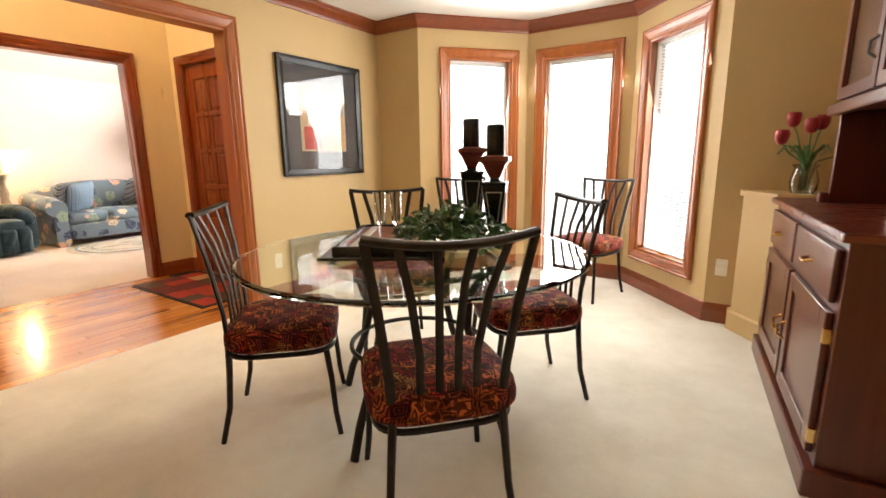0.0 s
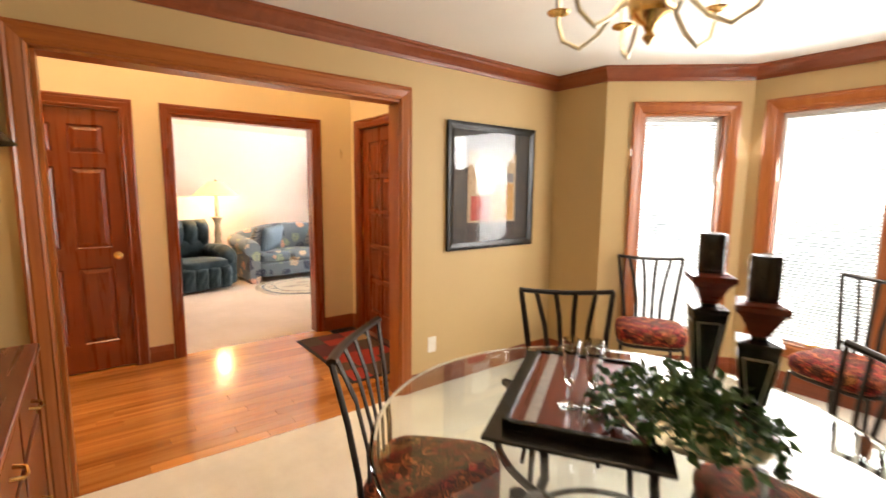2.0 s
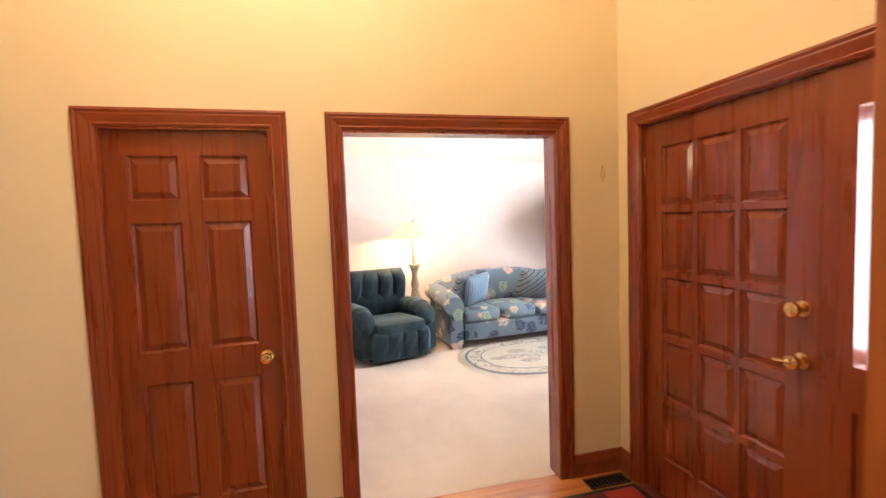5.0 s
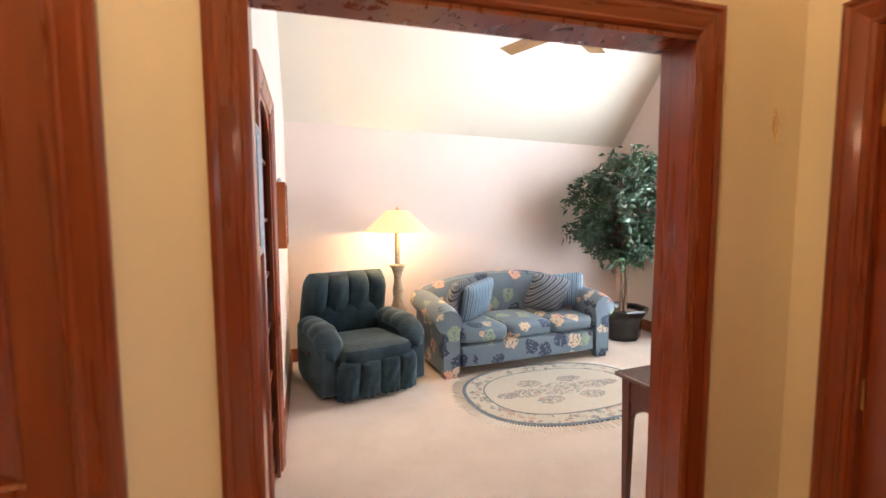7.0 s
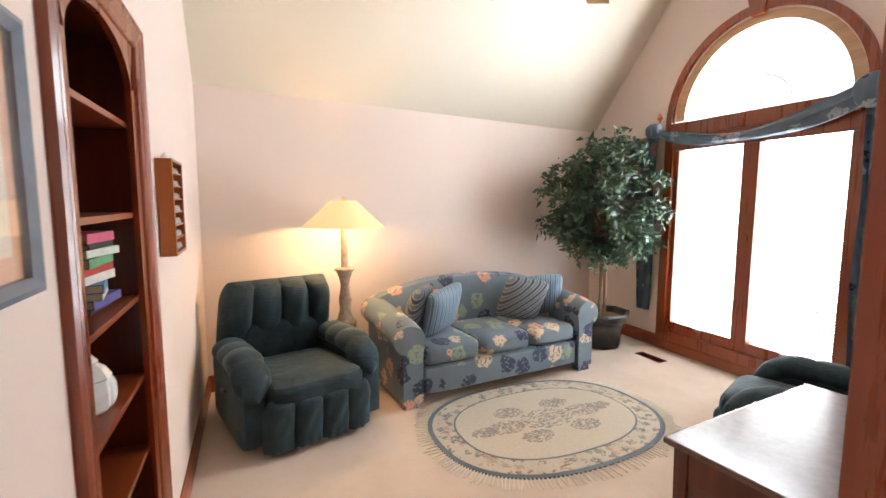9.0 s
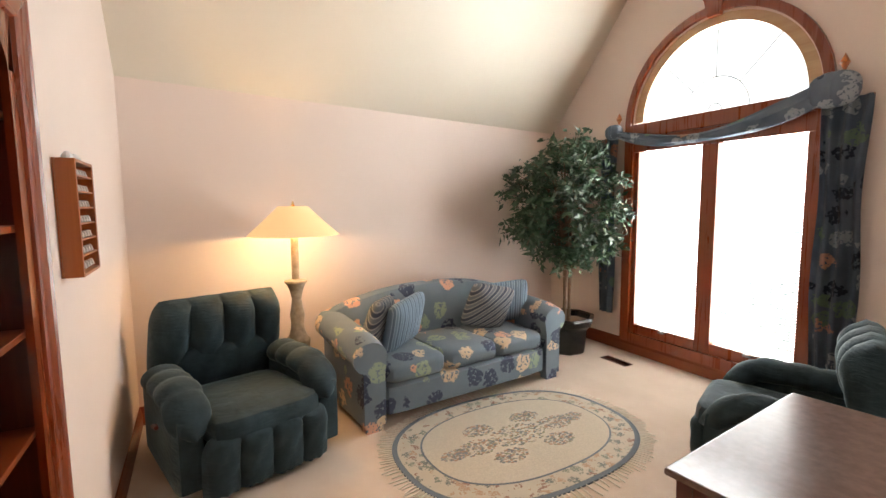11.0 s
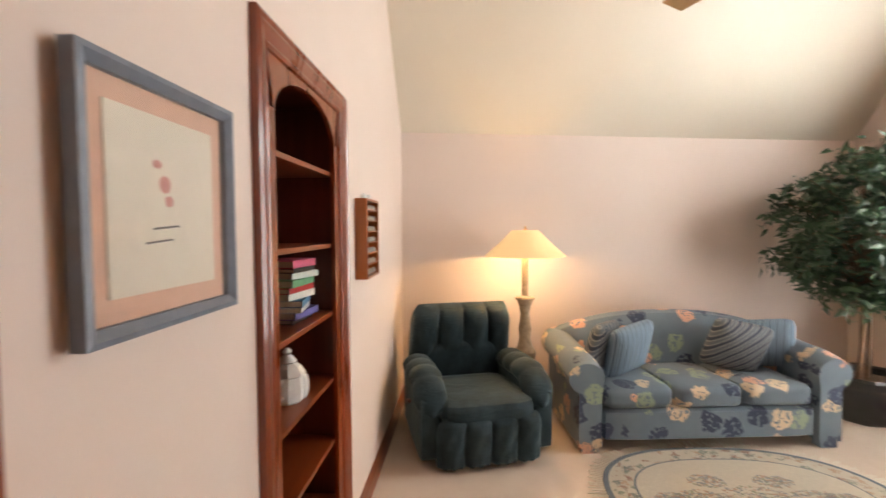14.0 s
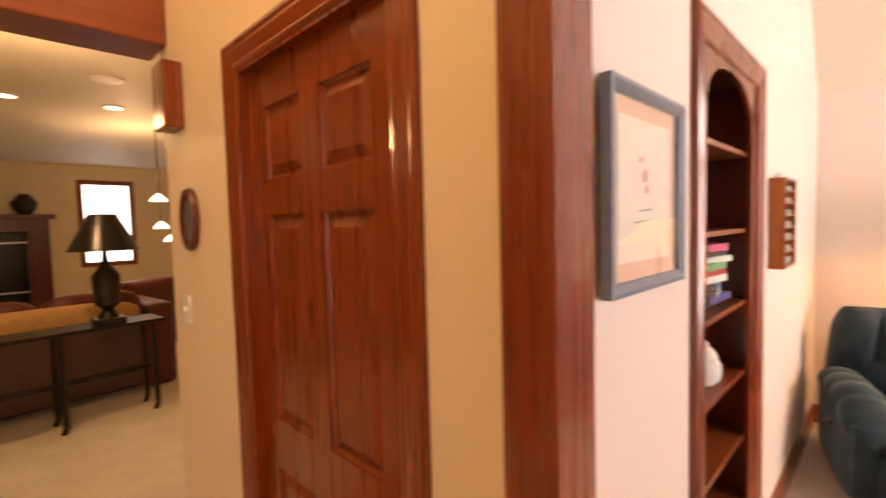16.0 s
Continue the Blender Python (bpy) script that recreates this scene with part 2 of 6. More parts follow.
M_DOOR = wood("door_wood", (0.180, 0.028, 0.0045), (0.198, 0.033, 0.0056), (0.225, 0.041, 0.0078), "z", rough=0.27)
M_DOORX = wood("door_wood_x", (0.180, 0.028, 0.0045), (0.198, 0.033, 0.0056), (0.225, 0.041, 0.0078), "x", rough=0.27)
M_DOORY = wood("door_wood_y", (0.180, 0.028, 0.0045), (0.198, 0.033, 0.0056), (0.225, 0.041, 0.0078), "y", rough=0.27)
M_OAKY = wood("oak_trim_y", (0.29, 0.070, 0.0105), (0.345, 0.092, 0.0145), (0.40, 0.120, 0.021), "y")
M_PLANK = wood("oak_floor_plank", (0.33, 0.10, 0.020), (0.53, 0.20, 0.046), (0.63, 0.275, 0.075), "y", rough=0.2, scale=0.6, per_object=True, coat=0.5)
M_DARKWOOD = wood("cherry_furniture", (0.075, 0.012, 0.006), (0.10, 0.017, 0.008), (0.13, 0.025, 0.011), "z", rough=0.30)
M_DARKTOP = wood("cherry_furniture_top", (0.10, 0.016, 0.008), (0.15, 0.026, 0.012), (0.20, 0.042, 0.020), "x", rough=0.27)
M_WHITE = plain("white_plastic", (0.82, 0.78, 0.68), 0.4, var=0.03)
M_SASH = plain("white_sash", (0.8, 0.8, 0.78), 0.4, var=0.03)
M_BRASS = plain("polished_brass", (0.75, 0.5, 0.2), 0.22, 1.0)
M_IRON = plain("bronzed_iron", (0.035, 0.028, 0.022), 0.38, 0.7, var=0.35, scale=12)
M_BLACK = plain("black_lacquer", (0.012, 0.011, 0.010), 0.25, var=0.3)
M_GREY = plain("ash_grey_metal", (0.2, 0.19, 0.18), 0.5, 0.4)
M_SNOW = paint("outdoor_ground", (0.62, 0.66, 0.58), (0.8, 0.82, 0.8), 0.9)
M_BRICK = plain("brick_red", (0.32, 0.12, 0.08), 0.85, var=0.3)

mt, nt, b = material("clear_glass", 0.0)
b.inputs["Transmission Weight"].default_value, b.inputs["IOR"].default_value = 1.0, 1.45
M_GLASS = mt
mt = bpy.data.materials.new("window_pane_glass")
mt.use_nodes = True
nt = mt.node_tree
lwt = node(nt, "ShaderNodeLayerWeight", Blend=0.5)
pw = nt.nodes.new("ShaderNodeMath")
pw.operation = "POWER"
pw.inputs[1].default_value = 4.0
nt.links.new(lwt.outputs["Facing"], pw.inputs[0])
ma = nt.nodes.new("ShaderNodeMath")
ma.operation = "MULTIPLY_ADD"
ma.inputs[1].default_value, ma.inputs[2].default_value = 0.6, 0.04
nt.links.new(pw.outputs[0], ma.inputs[0])
tp = nt.nodes.new("ShaderNodeBsdfTransparent")
gl = node(nt, "ShaderNodeBsdfGlossy", Roughness=0.02)
mx = nt.nodes.new("ShaderNodeMixShader")
nt.links.new(ma.outputs[0], mx.inputs[0])
nt.links.new(tp.outputs[0], mx.inputs[1])
nt.links.new(gl.outputs[0], mx.inputs[2])
nt.links.new(mx.outputs[0], nt.nodes["Material Output"].inputs[0])
M_PANE = mt
mt, nt, b = material("table_glass", 0.01)
b.inputs["Transmission Weight"].default_value, b.inputs["IOR"].default_value = 1.0, 1.5
b.inputs["Base Color"].default_value = (0.90, 0.985, 0.955, 1)
M_TABLEGLASS = mt
mt, nt, b = material("blind_slat", 0.5)
b.inputs["Base Color"].default_value = (0.88, 0.88, 0.86, 1)
b.inputs["Transmission Weight"].default_value = 0.0
tr = nt.nodes.new("ShaderNodeBsdfTranslucent")
tr.inputs[0].default_value = (0.9, 0.9, 0.88, 1)
mx = nt.nodes.new("ShaderNodeMixShader")
mx.inputs[0].default_value = 0.6
nt.links.new(b.outputs[0], mx.inputs[1])
nt.links.new(tr.outputs[0], mx.inputs[2])
nt.links.new(mx.outputs[0], nt.nodes["Material Output"].inputs[0])
M_SLAT = mt


def glow(name, c, strength):
    g, nt, b = material(name, 0.6)
    b.inputs["Base Color"].default_value = (*c, 1)
    b.inputs["Emission Color"].default_value = (*c, 1)
    b.inputs["Emission Strength"].default_value = strength
    return g


M_BULB = glow("lit_bulb", (1.0, 0.8, 0.55), 8.0)
M_SHADE = glow("lit_cream_shade", (0.95, 0.66, 0.33), 0.85)
M_CAN = glow("lit_recessed_lens", (1.0, 0.85, 0.6), 6.0)

# emissive white for an added ring that stands in for bright sky
M_SKYGLOW = glow("white_sky_glow", (0.95, 0.98, 1.0), 2.2)

# ---- floors, walls, ceilings ----
# added glowing ring round the house, so the windows look white
bm = bmesh.new()
vr = [[bm.verts.new((-3 + 60 * math.cos(2 * math.pi * i / 48), 60 * math.sin(2 * math.pi * i / 48), z)) for i in range(48)] for z in (-0.5, 32)]
for i in range(48):
    bm.faces.new((vr[0][i], vr[0][(i + 1) % 48], vr[1][(i + 1) % 48], vr[1][i]))
struct("backdrop", bm, M_SKYGLOW, "glowing white ring standing in for the overcast sky", "backdrop")
struct("ground", bx(-300, 300, -300, 300, -0.6, -0.35), M_SNOW, "pale winter lawn outside the house", "ground")
struct("floor_dining", prism(bmesh.new(), [(-2.81, -0.32), (1.1, -0.32), (1.1, 3.85), (0.2, 3.85), (-0.55, 4.66), (-1.66, 4.66), (-2.40, 3.85), (-2.81, 3.85)], -0.2, 0), M_CARPET, "cream cut-pile carpet in the dining room", "floor")
struct("floor_living", bx(-9.1, -4.63, -0.7, 5.5, -0.2, 0.0), M_CARPET2, "beige carpet in the living room", "floor")
struct("floor_family", bx(-9.2, 0.4, -9.2, -0.82, -0.2, 0.0), M_CARPET, "cream carpet in the family room", "floor")
foyer_floor = struct("floor_foyer", bx(-4.63, -2.81, -0.82, 2.80, -0.2, -0.012), M_PLANK, "honey oak strip floor of the foyer", "floor")

W1, FW = -2.81, -4.57
wall("wall_dining_west", (W1, -0.32), (W1, 3.72), 0, 2.6, 0.12, [(0.68, 2.46, 0, 2.03)], M_TAN, "tan painted wall with a wide cased opening", e1=0.12)
wall("wall_dining_north", (W1, 3.72), (-2.32, 3.72), 0, 2.6, 0.13, [], M_TAN, "short tan wall beside the bay")
for k, (p0, p1, u0, u1) in enumerate(BAY):
    wall("wall_bay_%d" % (k + 1), p0, p1, 0, 2.6, 0.13, [(u0 + 0.085, u1 - 0.085, 0.335, 2.055)], M_TAN, "tan bay wall with a tall window", e0=0.0 if k == 0 else 0.06, e1=0.0 if k == 2 else 0.06)
wall("wall_dining_northeast", (0.115, 3.72), (1.0, 3.72), 0, 2.6, 0.13, [], M_TAN, "tan wall behind the cabinet corner", e1=0.12)
wall("wall_dining_east", (1.0, 3.72), (1.0, -0.32), 0, 2.6, 0.12, [], M_TAN, "tan wall behind the hutch")
# unseen wall, added to close the room and bounce light back
wall("wall_dining_south", (1.0, -0.32), (W1, -0.32), 0, 2.6, 0.12, [], M_TAN, "unseen tan wall added behind the sideboard")
struct("ceiling_dining", bx(W1 - 0.05, 1.1, -0.4, 4.75, 2.395, 2.50), M_CEIL, "white ceiling of the dining room", "ceiling")

FH = 5.0
# foyer: the wall with the closet and the way to the living room
wall("wall_foyer_west", (FW, -0.72), (FW, 2.66), 0, FH, 0.12, [(0.72 - 0.013, 0.72 + 0.715, 0, 2.035), (0.72 + 1.066, 0.72 + 2.245, 0, 2.035)], M_CREAM, "cream foyer wall with a closet door and a doorway", e1=0.15)
wall("wall_foyer_north", (FW, 2.66), (W1 - 0.12, 2.66), 0, FH, 0.15, [(0.19, 1.57, 0.0, 2.045)], M_CREAM, "cream foyer wall with the front door")
wall("wall_foyer_east", (W1 - 0.121, 2.66), (W1 - 0.121, -0.32), 0, FH, 0.005, [(2.66 - 2.14, 2.66 - 0.36, 0, 2.03)], M_CREAM, "cream side of the wall to the dining room")
struct("wall_foyer_east_upper", bx(W1 - 0.12, W1, -0.44, 3.0, 2.6, FH), M_CREAM, "cream upper wall of the foyer", "wall")
struct("ceiling_foyer", bx(-4.8, 0.4, -1.0, 2.9, FH, FH + 0.1), M_CEIL, "white ceiling of the two-storey foyer", "ceiling")
struct("wall_foyer_south", bx(-4.69, 0.4, -0.92, -0.72, 2.62, FH), M_CREAM, "cream wall over the opening to the family room", "wall")
struct("beam", bx(-4.57, 0.3, -0.95, -0.70, 2.31, 2.62, bevel=0.01), M_OAKX, "stained wooden header over the family room opening", "beam")
struct("wall_closet_back", bx(-5.35, -5.29, -0.80, 0.66, 0, 3.0), M_PINK, "plain wall closing the closet", "wall")

# living room
LW = 0.99
LX, LN = -8.33, 5.33
LXN = -8.90
SL = 1.12
wall("wall_living_south", (-4.69, LW), (LX, LW), 0, 5.2, 0.10, [(0.845, 1.57, 0.0, 2.11)], M_PINK, "blush wall with a built-in bookcase", e1=0.1)
wall("wall_living_west", (LX, LW), (LXN, LN), 0, 2.55, 0.12, [], M_PINK, "blush wall behind the sofa", e0=0.12, e1=0.12)
struct("wall_living_east", bx(-4.69, -4.60, 2.27, 5.48, 0, 5.2), M_PINK, "blush wall beside the doorway", "wall")
struct("wall_living_east_upper", bx(-4.695, -4.68, 0.9, 2.3, 2.13, 5.2), M_PINK, "blush wall over the doorway", "wall")
ax, ar, az = -6.94, 0.785, 2.32
bm = bmesh.new()
y0, y1 = LN, LN + 0.15
box(bm, -9.05, ax - ar, y0, y1, 0, 5.2)
box(bm, ax + ar, -4.6, y0, y1, 0, 5.2)
box(bm, ax - ar, ax + ar, y0, y1, 0, 0.21)
N = 28
for i in range(N):
    a0, a1 = math.pi - math.pi * i / N, math.pi - math.pi * (i + 1) / N
    q = [(ax + ar * math.cos(a0), az + ar * math.sin(a0)), (ax + ar * math.cos(a1), az + ar * math.sin(a1)), (ax + ar * math.cos(a1), 5.2), (ax + ar * math.cos(a0), 5.2)]
    va = [bm.verts.new((x, y0, z)) for x, z in q]
    vb = [bm.verts.new((x, y1, z)) for x, z in q]
    for j in range(4):
        bm.faces.new((va[j], va[(j + 1) % 4], vb[(j + 1) % 4], vb[j]))
    bm.faces.new(va)
    bm.faces.new(vb[::-1])
struct("wall_living_north", bm, M_PINK, "blush gable wall with the arched window", "wall")
# vaulted ceiling, rising from the sofa wall
bm = bmesh.new()
ez, top_z = 2.41, 5.02
run = (top_z - ez) / SL
ze = ez - 0.1 * SL
low = [[Vector((x, y, ze + d)), Vector((x + run + 0.1, y, top_z + d)), Vector((-4.6, y, top_z + d))] for x, y in ((LX - 0.1, LW - 0.12), (LXN - 0.1, LN + 0.12)) for d in (0, 0.12)]
vv = [[bm.verts.new(q) for q in r] for r in low]
for i in range(2):
    bm.faces.new((vv[0][i], vv[0][i + 1], vv[2][i + 1], vv[2][i]))
    bm.faces.new((vv[1][i], vv[3][i], vv[3][i + 1], vv[1][i + 1]))
struct("ceiling_living", bm, M_VAULT, "cream vaulted ceiling of the living room", "ceiling")

# family room shell
struct("wall_family_north", bx(-9.2, -4.58, -0.84, -0.722, 0, 3.4), M_CREAM, "cream wall of the family room", "wall")
struct("wall_family_west", bx(-6.95, -6.83, -9.2, -0.86, 0, 3.6), M_CREAM, "cream side wall of the family room", "wall")
struct("wall_family_east", bx(0.3, 0.4, -9.2, -0.4, 0, 5.1), M_CREAM, "plain wall closing the family room", "wall")
struct("wall_hall_north", bx(W1, 0.4, -0.50, -0.44, 0, FH), M_CREAM, "cream wall of the hall", "wall")
bm = bmesh.new()
prism(bm, [(-9.1, 2.77), (-0.90, 3.005), (-0.90, 3.105), (-9.1, 2.87)], -7.0, 0.4, m=Matrix(((0, 0, 1, 0), (1, 0, 0, 0), (0, 1, 0, 0), (0, 0, 0, 1))))
struct("ceiling_family", bm, M_VAULT, "sloped white ceiling of the family room", "ceiling")

# ---- trim ----
BASE = [(0, 0), (0.016, 0), (0.016, 0.085), (0.012, 0.10), (0.009, 0.115), (0.006, 0.13), (0, 0.135)]
CROWN = [(0, 2.295), (0.012, 2.295), (0.016, 2.306), (0.018, 2.318), (0.034, 2.338), (0.060, 2.362), (0.070, 2.376), (0.082, 2.381), (0.082, 2.395), (0, 2.395)]
ROOM = [(W1, -0.32), (W1, 3.72), (-2.32, 3.72), (-1.60, 4.53), (-0.61, 4.53), (0.115, 3.72), (1.0, 3.72), (1.0, -0.32)]
struct("crown_moulding", sweep(ROOM, CROWN), M_OAKX, "stained wooden crown moulding round the dining room", "moulding")
struct("baseboard_dining", sweep([(W1, 2.225)] + ROOM[1:6] + [(0.30, 3.72)], BASE), M_OAKX, "stained oak baseboard of the dining room", "baseboard")
struct("baseboard_dining_south", sweep([(W1, -0.32), (W1, 0.27)], BASE), M_OAKX, "stained oak baseboard beside the opening", "baseboard")
struct("baseboard_foyer", sweep([(FW, 2.335), (FW, 2.66), (-4.46, 2.66)], BASE), M_OAKX, "stained oak baseboard in the foyer corner", "baseboard")
struct("baseboard_foyer_pier", sweep([(FW, 0.805), (FW, 0.98)], BASE), M_OAKX, "stained oak baseboard between the doors", "baseboard")
struct("baseboard_foyer_south", sweep([(FW, -0.72), (FW, -0.105)], BASE), M_OAKX, "stained oak baseboard by the closet", "baseboard")
struct("baseboard_living", sweep([(-6.36, LW), (LX, LW), (LXN, LN), (-4.69, LN)], BASE), M_OAKX, "stained oak baseboard of the living room", "baseboard")

PW = plane_m((W1, 0), (W1, 1))
struct("trim_wide_opening", casing(PW, 0.255, 2.23, 0, 2.12, False), M_OAK, "stained oak casing of the wide opening", "trim")
bm = bmesh.new()
box(bm, W1 - 0.126, W1 + 0.002, 0.345, 0.362, 0, 2.03)
box(bm, W1 - 0.126, W1 + 0.002, 2.138, 2.155, 0, 2.03)
box(bm, W1 - 0.126, W1 + 0.002, 0.345, 2.155, 2.018, 2.035)
struct("trim_opening_jamb", bm, M_OAK, "stained oak lining of the wide opening", "trim")
PF = plane_m((FW, 0), (FW, 1))
CASE_THIN = [(o, d * 0.6) for o, d in CASE]
bm = bmesh.new()
box(bm, FW - 0.12, FW + 0.002, -0.014, -0.003, 0, 2.036)
box(bm, FW - 0.12, FW + 0.002, 0.709, 0.717, 0, 2.036)
box(bm, FW - 0.12, FW + 0.002, -0.014, 0.717, 2.028, 2.04)
struct("trim_closet_jamb", bm, M_DOOR, "stained wooden lining of the closet doorway", "trim")
bm = bmesh.new()
box(bm, -4.382, -4.366, 2.658, 2.80, 0, 2.047)
box(bm, -3.002, -2.992, 2.658, 2.80, 0, 2.047)
box(bm, -4.382, -2.992, 2.658, 2.80, 2.038, 2.05)
struct("trim_front_jamb", bm, M_DOOR, "stained wooden lining of the front door", "trim")
struct("trim_closet", casing(PF, -0.10, 0.802, 0, 2.122, False, CASE_THIN), M_DOOR, "stained wooden casing of the closet door", "trim")
struct("trim_living_doorway", casing(PF, 0.985, 2.332, 0, 2.122, False, CASE_THIN), M_DOOR, "stained wooden casing of the living room doorway", "trim")
bm = bmesh.new()
box(bm, FW - 0.125, FW + 0.002, 0.995, 1.068, 0, 2.035)
box(bm, FW - 0.125, FW + 0.002, 2.243, 2.26, 0, 2.035)
box(bm, FW - 0.125, FW + 0.002, 1.035, 2.26, 2.023, 2.04)
struct("trim_living_jamb", bm, M_DOOR, "stained wooden lining of the living room doorway", "trim")
bm = bmesh.new()
box(bm, -4.708, -4.688, 2.245, 2.33, 0, 2.122, bevel=0.004)
box(bm, -4.708, -4.688, 1.0, 2.245, 2.03, 2.122, bevel=0.004)
struct("trim_living_inside", bm, M_DOOR, "stained casing on the living room side", "trim")
PN = plane_m((FW, 2.66), (0, 2.66))
struct("trim_front_door", casing(PN, 0.11, 1.636, 0, 2.125, False), M_DOOR, "stained wooden casing of the front door", "trim")
for nm, mt_ in (("trim_wide_opening", M_OAKY), ("trim_closet", M_DOORY), ("trim_living_doorway", M_DOORY), ("trim_front_door", M_DOORX)):
    bpy.data.objects[nm].data.materials.append(mt_)


def slats(bm, m, u0, u1, z0, z1, y, pitch=0.024, tilt=0.5):
    z = z0
    w = 0.0115
    while z < z1:
        c, s = w * math.cos(tilt), w * math.sin(tilt)
        a = [m @ Vector((u0, y - c, z - s)), m @ Vector((u1, y - c, z - s)), m @ Vector((u1, y + c, z + s)), m @ Vector((u0, y + c, z + s))]
        bm.faces.new([bm.verts.new(p) for p in a])
        z += pitch


def window_unit(name, m, u0, u1, z0, z1, crank):
    """A casement: casing, lining, sash, pane, blind; u0..z1 are the casing's outer edges."""
    win = tagged(new(name), "tall casement window in a stained oak casing, blind lowered", "window", kind="structure")
    part("casing", casing(m, u0, u1, z0, z1, True), M_OAK, win)
    a, b_, c, d = u0 + 0.085, u1 - 0.085, z0 + 0.085, z1 - 0.085
    bm = bmesh.new()
    for q in ((a, a + 0.018, c, d), (b_ - 0.018, b_, c, d), (a + 0.018, b_ - 0.018, c, c + 0.018), (a + 0.018, b_ - 0.018, d - 0.018, d)):
        box(bm, q[0], q[1], -0.13, 0.003, q[2], q[3], m=m)
    part("frame", bm, M_OAK, win)
    a, b_, c, d = a + 0.018, b_ - 0.018, c + 0.018, d - 0.018
    bm = bmesh.new()
    w = 0.016
    for q in ((a, a + w, c, d), (b_ - w, b_, c, d), (a + w, b_ - w, c, c + w), (a + w, b_ - w, d - w, d)):
        box(bm, q[0], q[1], -0.09, -0.055, q[2], q[3], m=m)
    part("sash", bm, M_SASH, win, "white painted sash")
    pane = part("pane", bx(a + w, b_ - w, -0.075, -0.071, c + w, d - w, m=m), M_PANE, win)
    pane.visible_shadow = False
    bm = bmesh.new()
    slats(bm, m, a + w + 0.004, b_ - w - 0.004, c + w, d - w - 0.02, -0.088)
    tagged(part("blind", bm, M_SLAT, win, "white mini blind"), kind="stuff")
    part("head_rail", bx(a + w, b_ - w, -0.099, -0.079, d - w - 0.02, d - w, m=m), M_SASH, win)
    if crank:
        bm = bmesh.new()
        uc = (a + b_) / 2
        box(bm, uc - 0.03, uc + 0.03, -0.05, -0.02, c, c + 0.018, bevel=0.004, m=m)
        tube(bm, [m @ Vector(p) for p in ((uc, -0.02, c + 0.012), (uc + 0.03, 0.0, c + 0.03), (uc + 0.07, 0.0, c + 0.02))], 0.005)
        part("crank", bm, M_BRASS, win)
    return win


for k, (p0, p1, u0, u1) in enumerate(BAY):
    window_unit("window_%d" % (k + 1), plane_m(p0, p1), u0, u1, 0.25, 2.14, True)


# ---- shapes for furniture ----
def spow(c, e):
    return math.copysign(abs(c) ** e, c)


def puff(bm, m, a, b, c, e1=0.35, e2=0.35, nu=32, nv=16, tufts=0, depth=0.0, axis=0):
    """A soft rounded block with half sizes a, b, c; tufts: seams across one axis."""
    def on(t, e):
        x, y = math.cos(t), math.sin(t)
        r = (abs(x) ** (2 / e) + abs(y) ** (2 / e)) ** (-e / 2)
        return x * r, y * r

    rows = []
    for i in range(nv + 1):
        cz, sz = on(-math.pi / 2 + math.pi * i / nv, e1)
        row = []
        for j in range(nu):
            cx, cy = on(2 * math.pi * j / nu, e2)
            p = Vector((a * cz * cx, b * cz * cy, c * sz))
            if tufts:
                u = (p[axis] / (a, b, c)[axis] + 1) / 2
                k = 1 - depth * (1 - abs(math.sin(math.pi * u * tufts))) ** 2
                thin = min((q for q in range(3) if q != axis), key=lambda q: (a, b, c)[q])
                for q in range(3):
                    if q != axis:
                        p[q] *= k if q == thin else 1 - (1 - k) * 0.14
            row.append(bm.verts.new(m @ p))
        rows.append(row)
    for r0, r1 in zip(rows, rows[1:]):
        for j in range(nu):
            bm.faces.new((r0[j], r0[(j + 1) % nu], r1[(j + 1) % nu], r1[j]))
    bmesh.ops.remove_doubles(bm, verts=rows[0] + rows[-1], dist=1e-5)
    return bm


def pf(*a, **k):
    return puff(bmesh.new(), *a, **k)


def T(x, y, z, rx=0, ry=0, rz=0):
    return pose(x, y, z, rx, ry, rz)


def at(x, y, facing, z=0.0):
    """Pose of a thing whose front (+y) looks along the plan direction facing."""
    return pose(x, y, z, 0, 0, math.degrees(math.atan2(-facing[0], facing[1])))


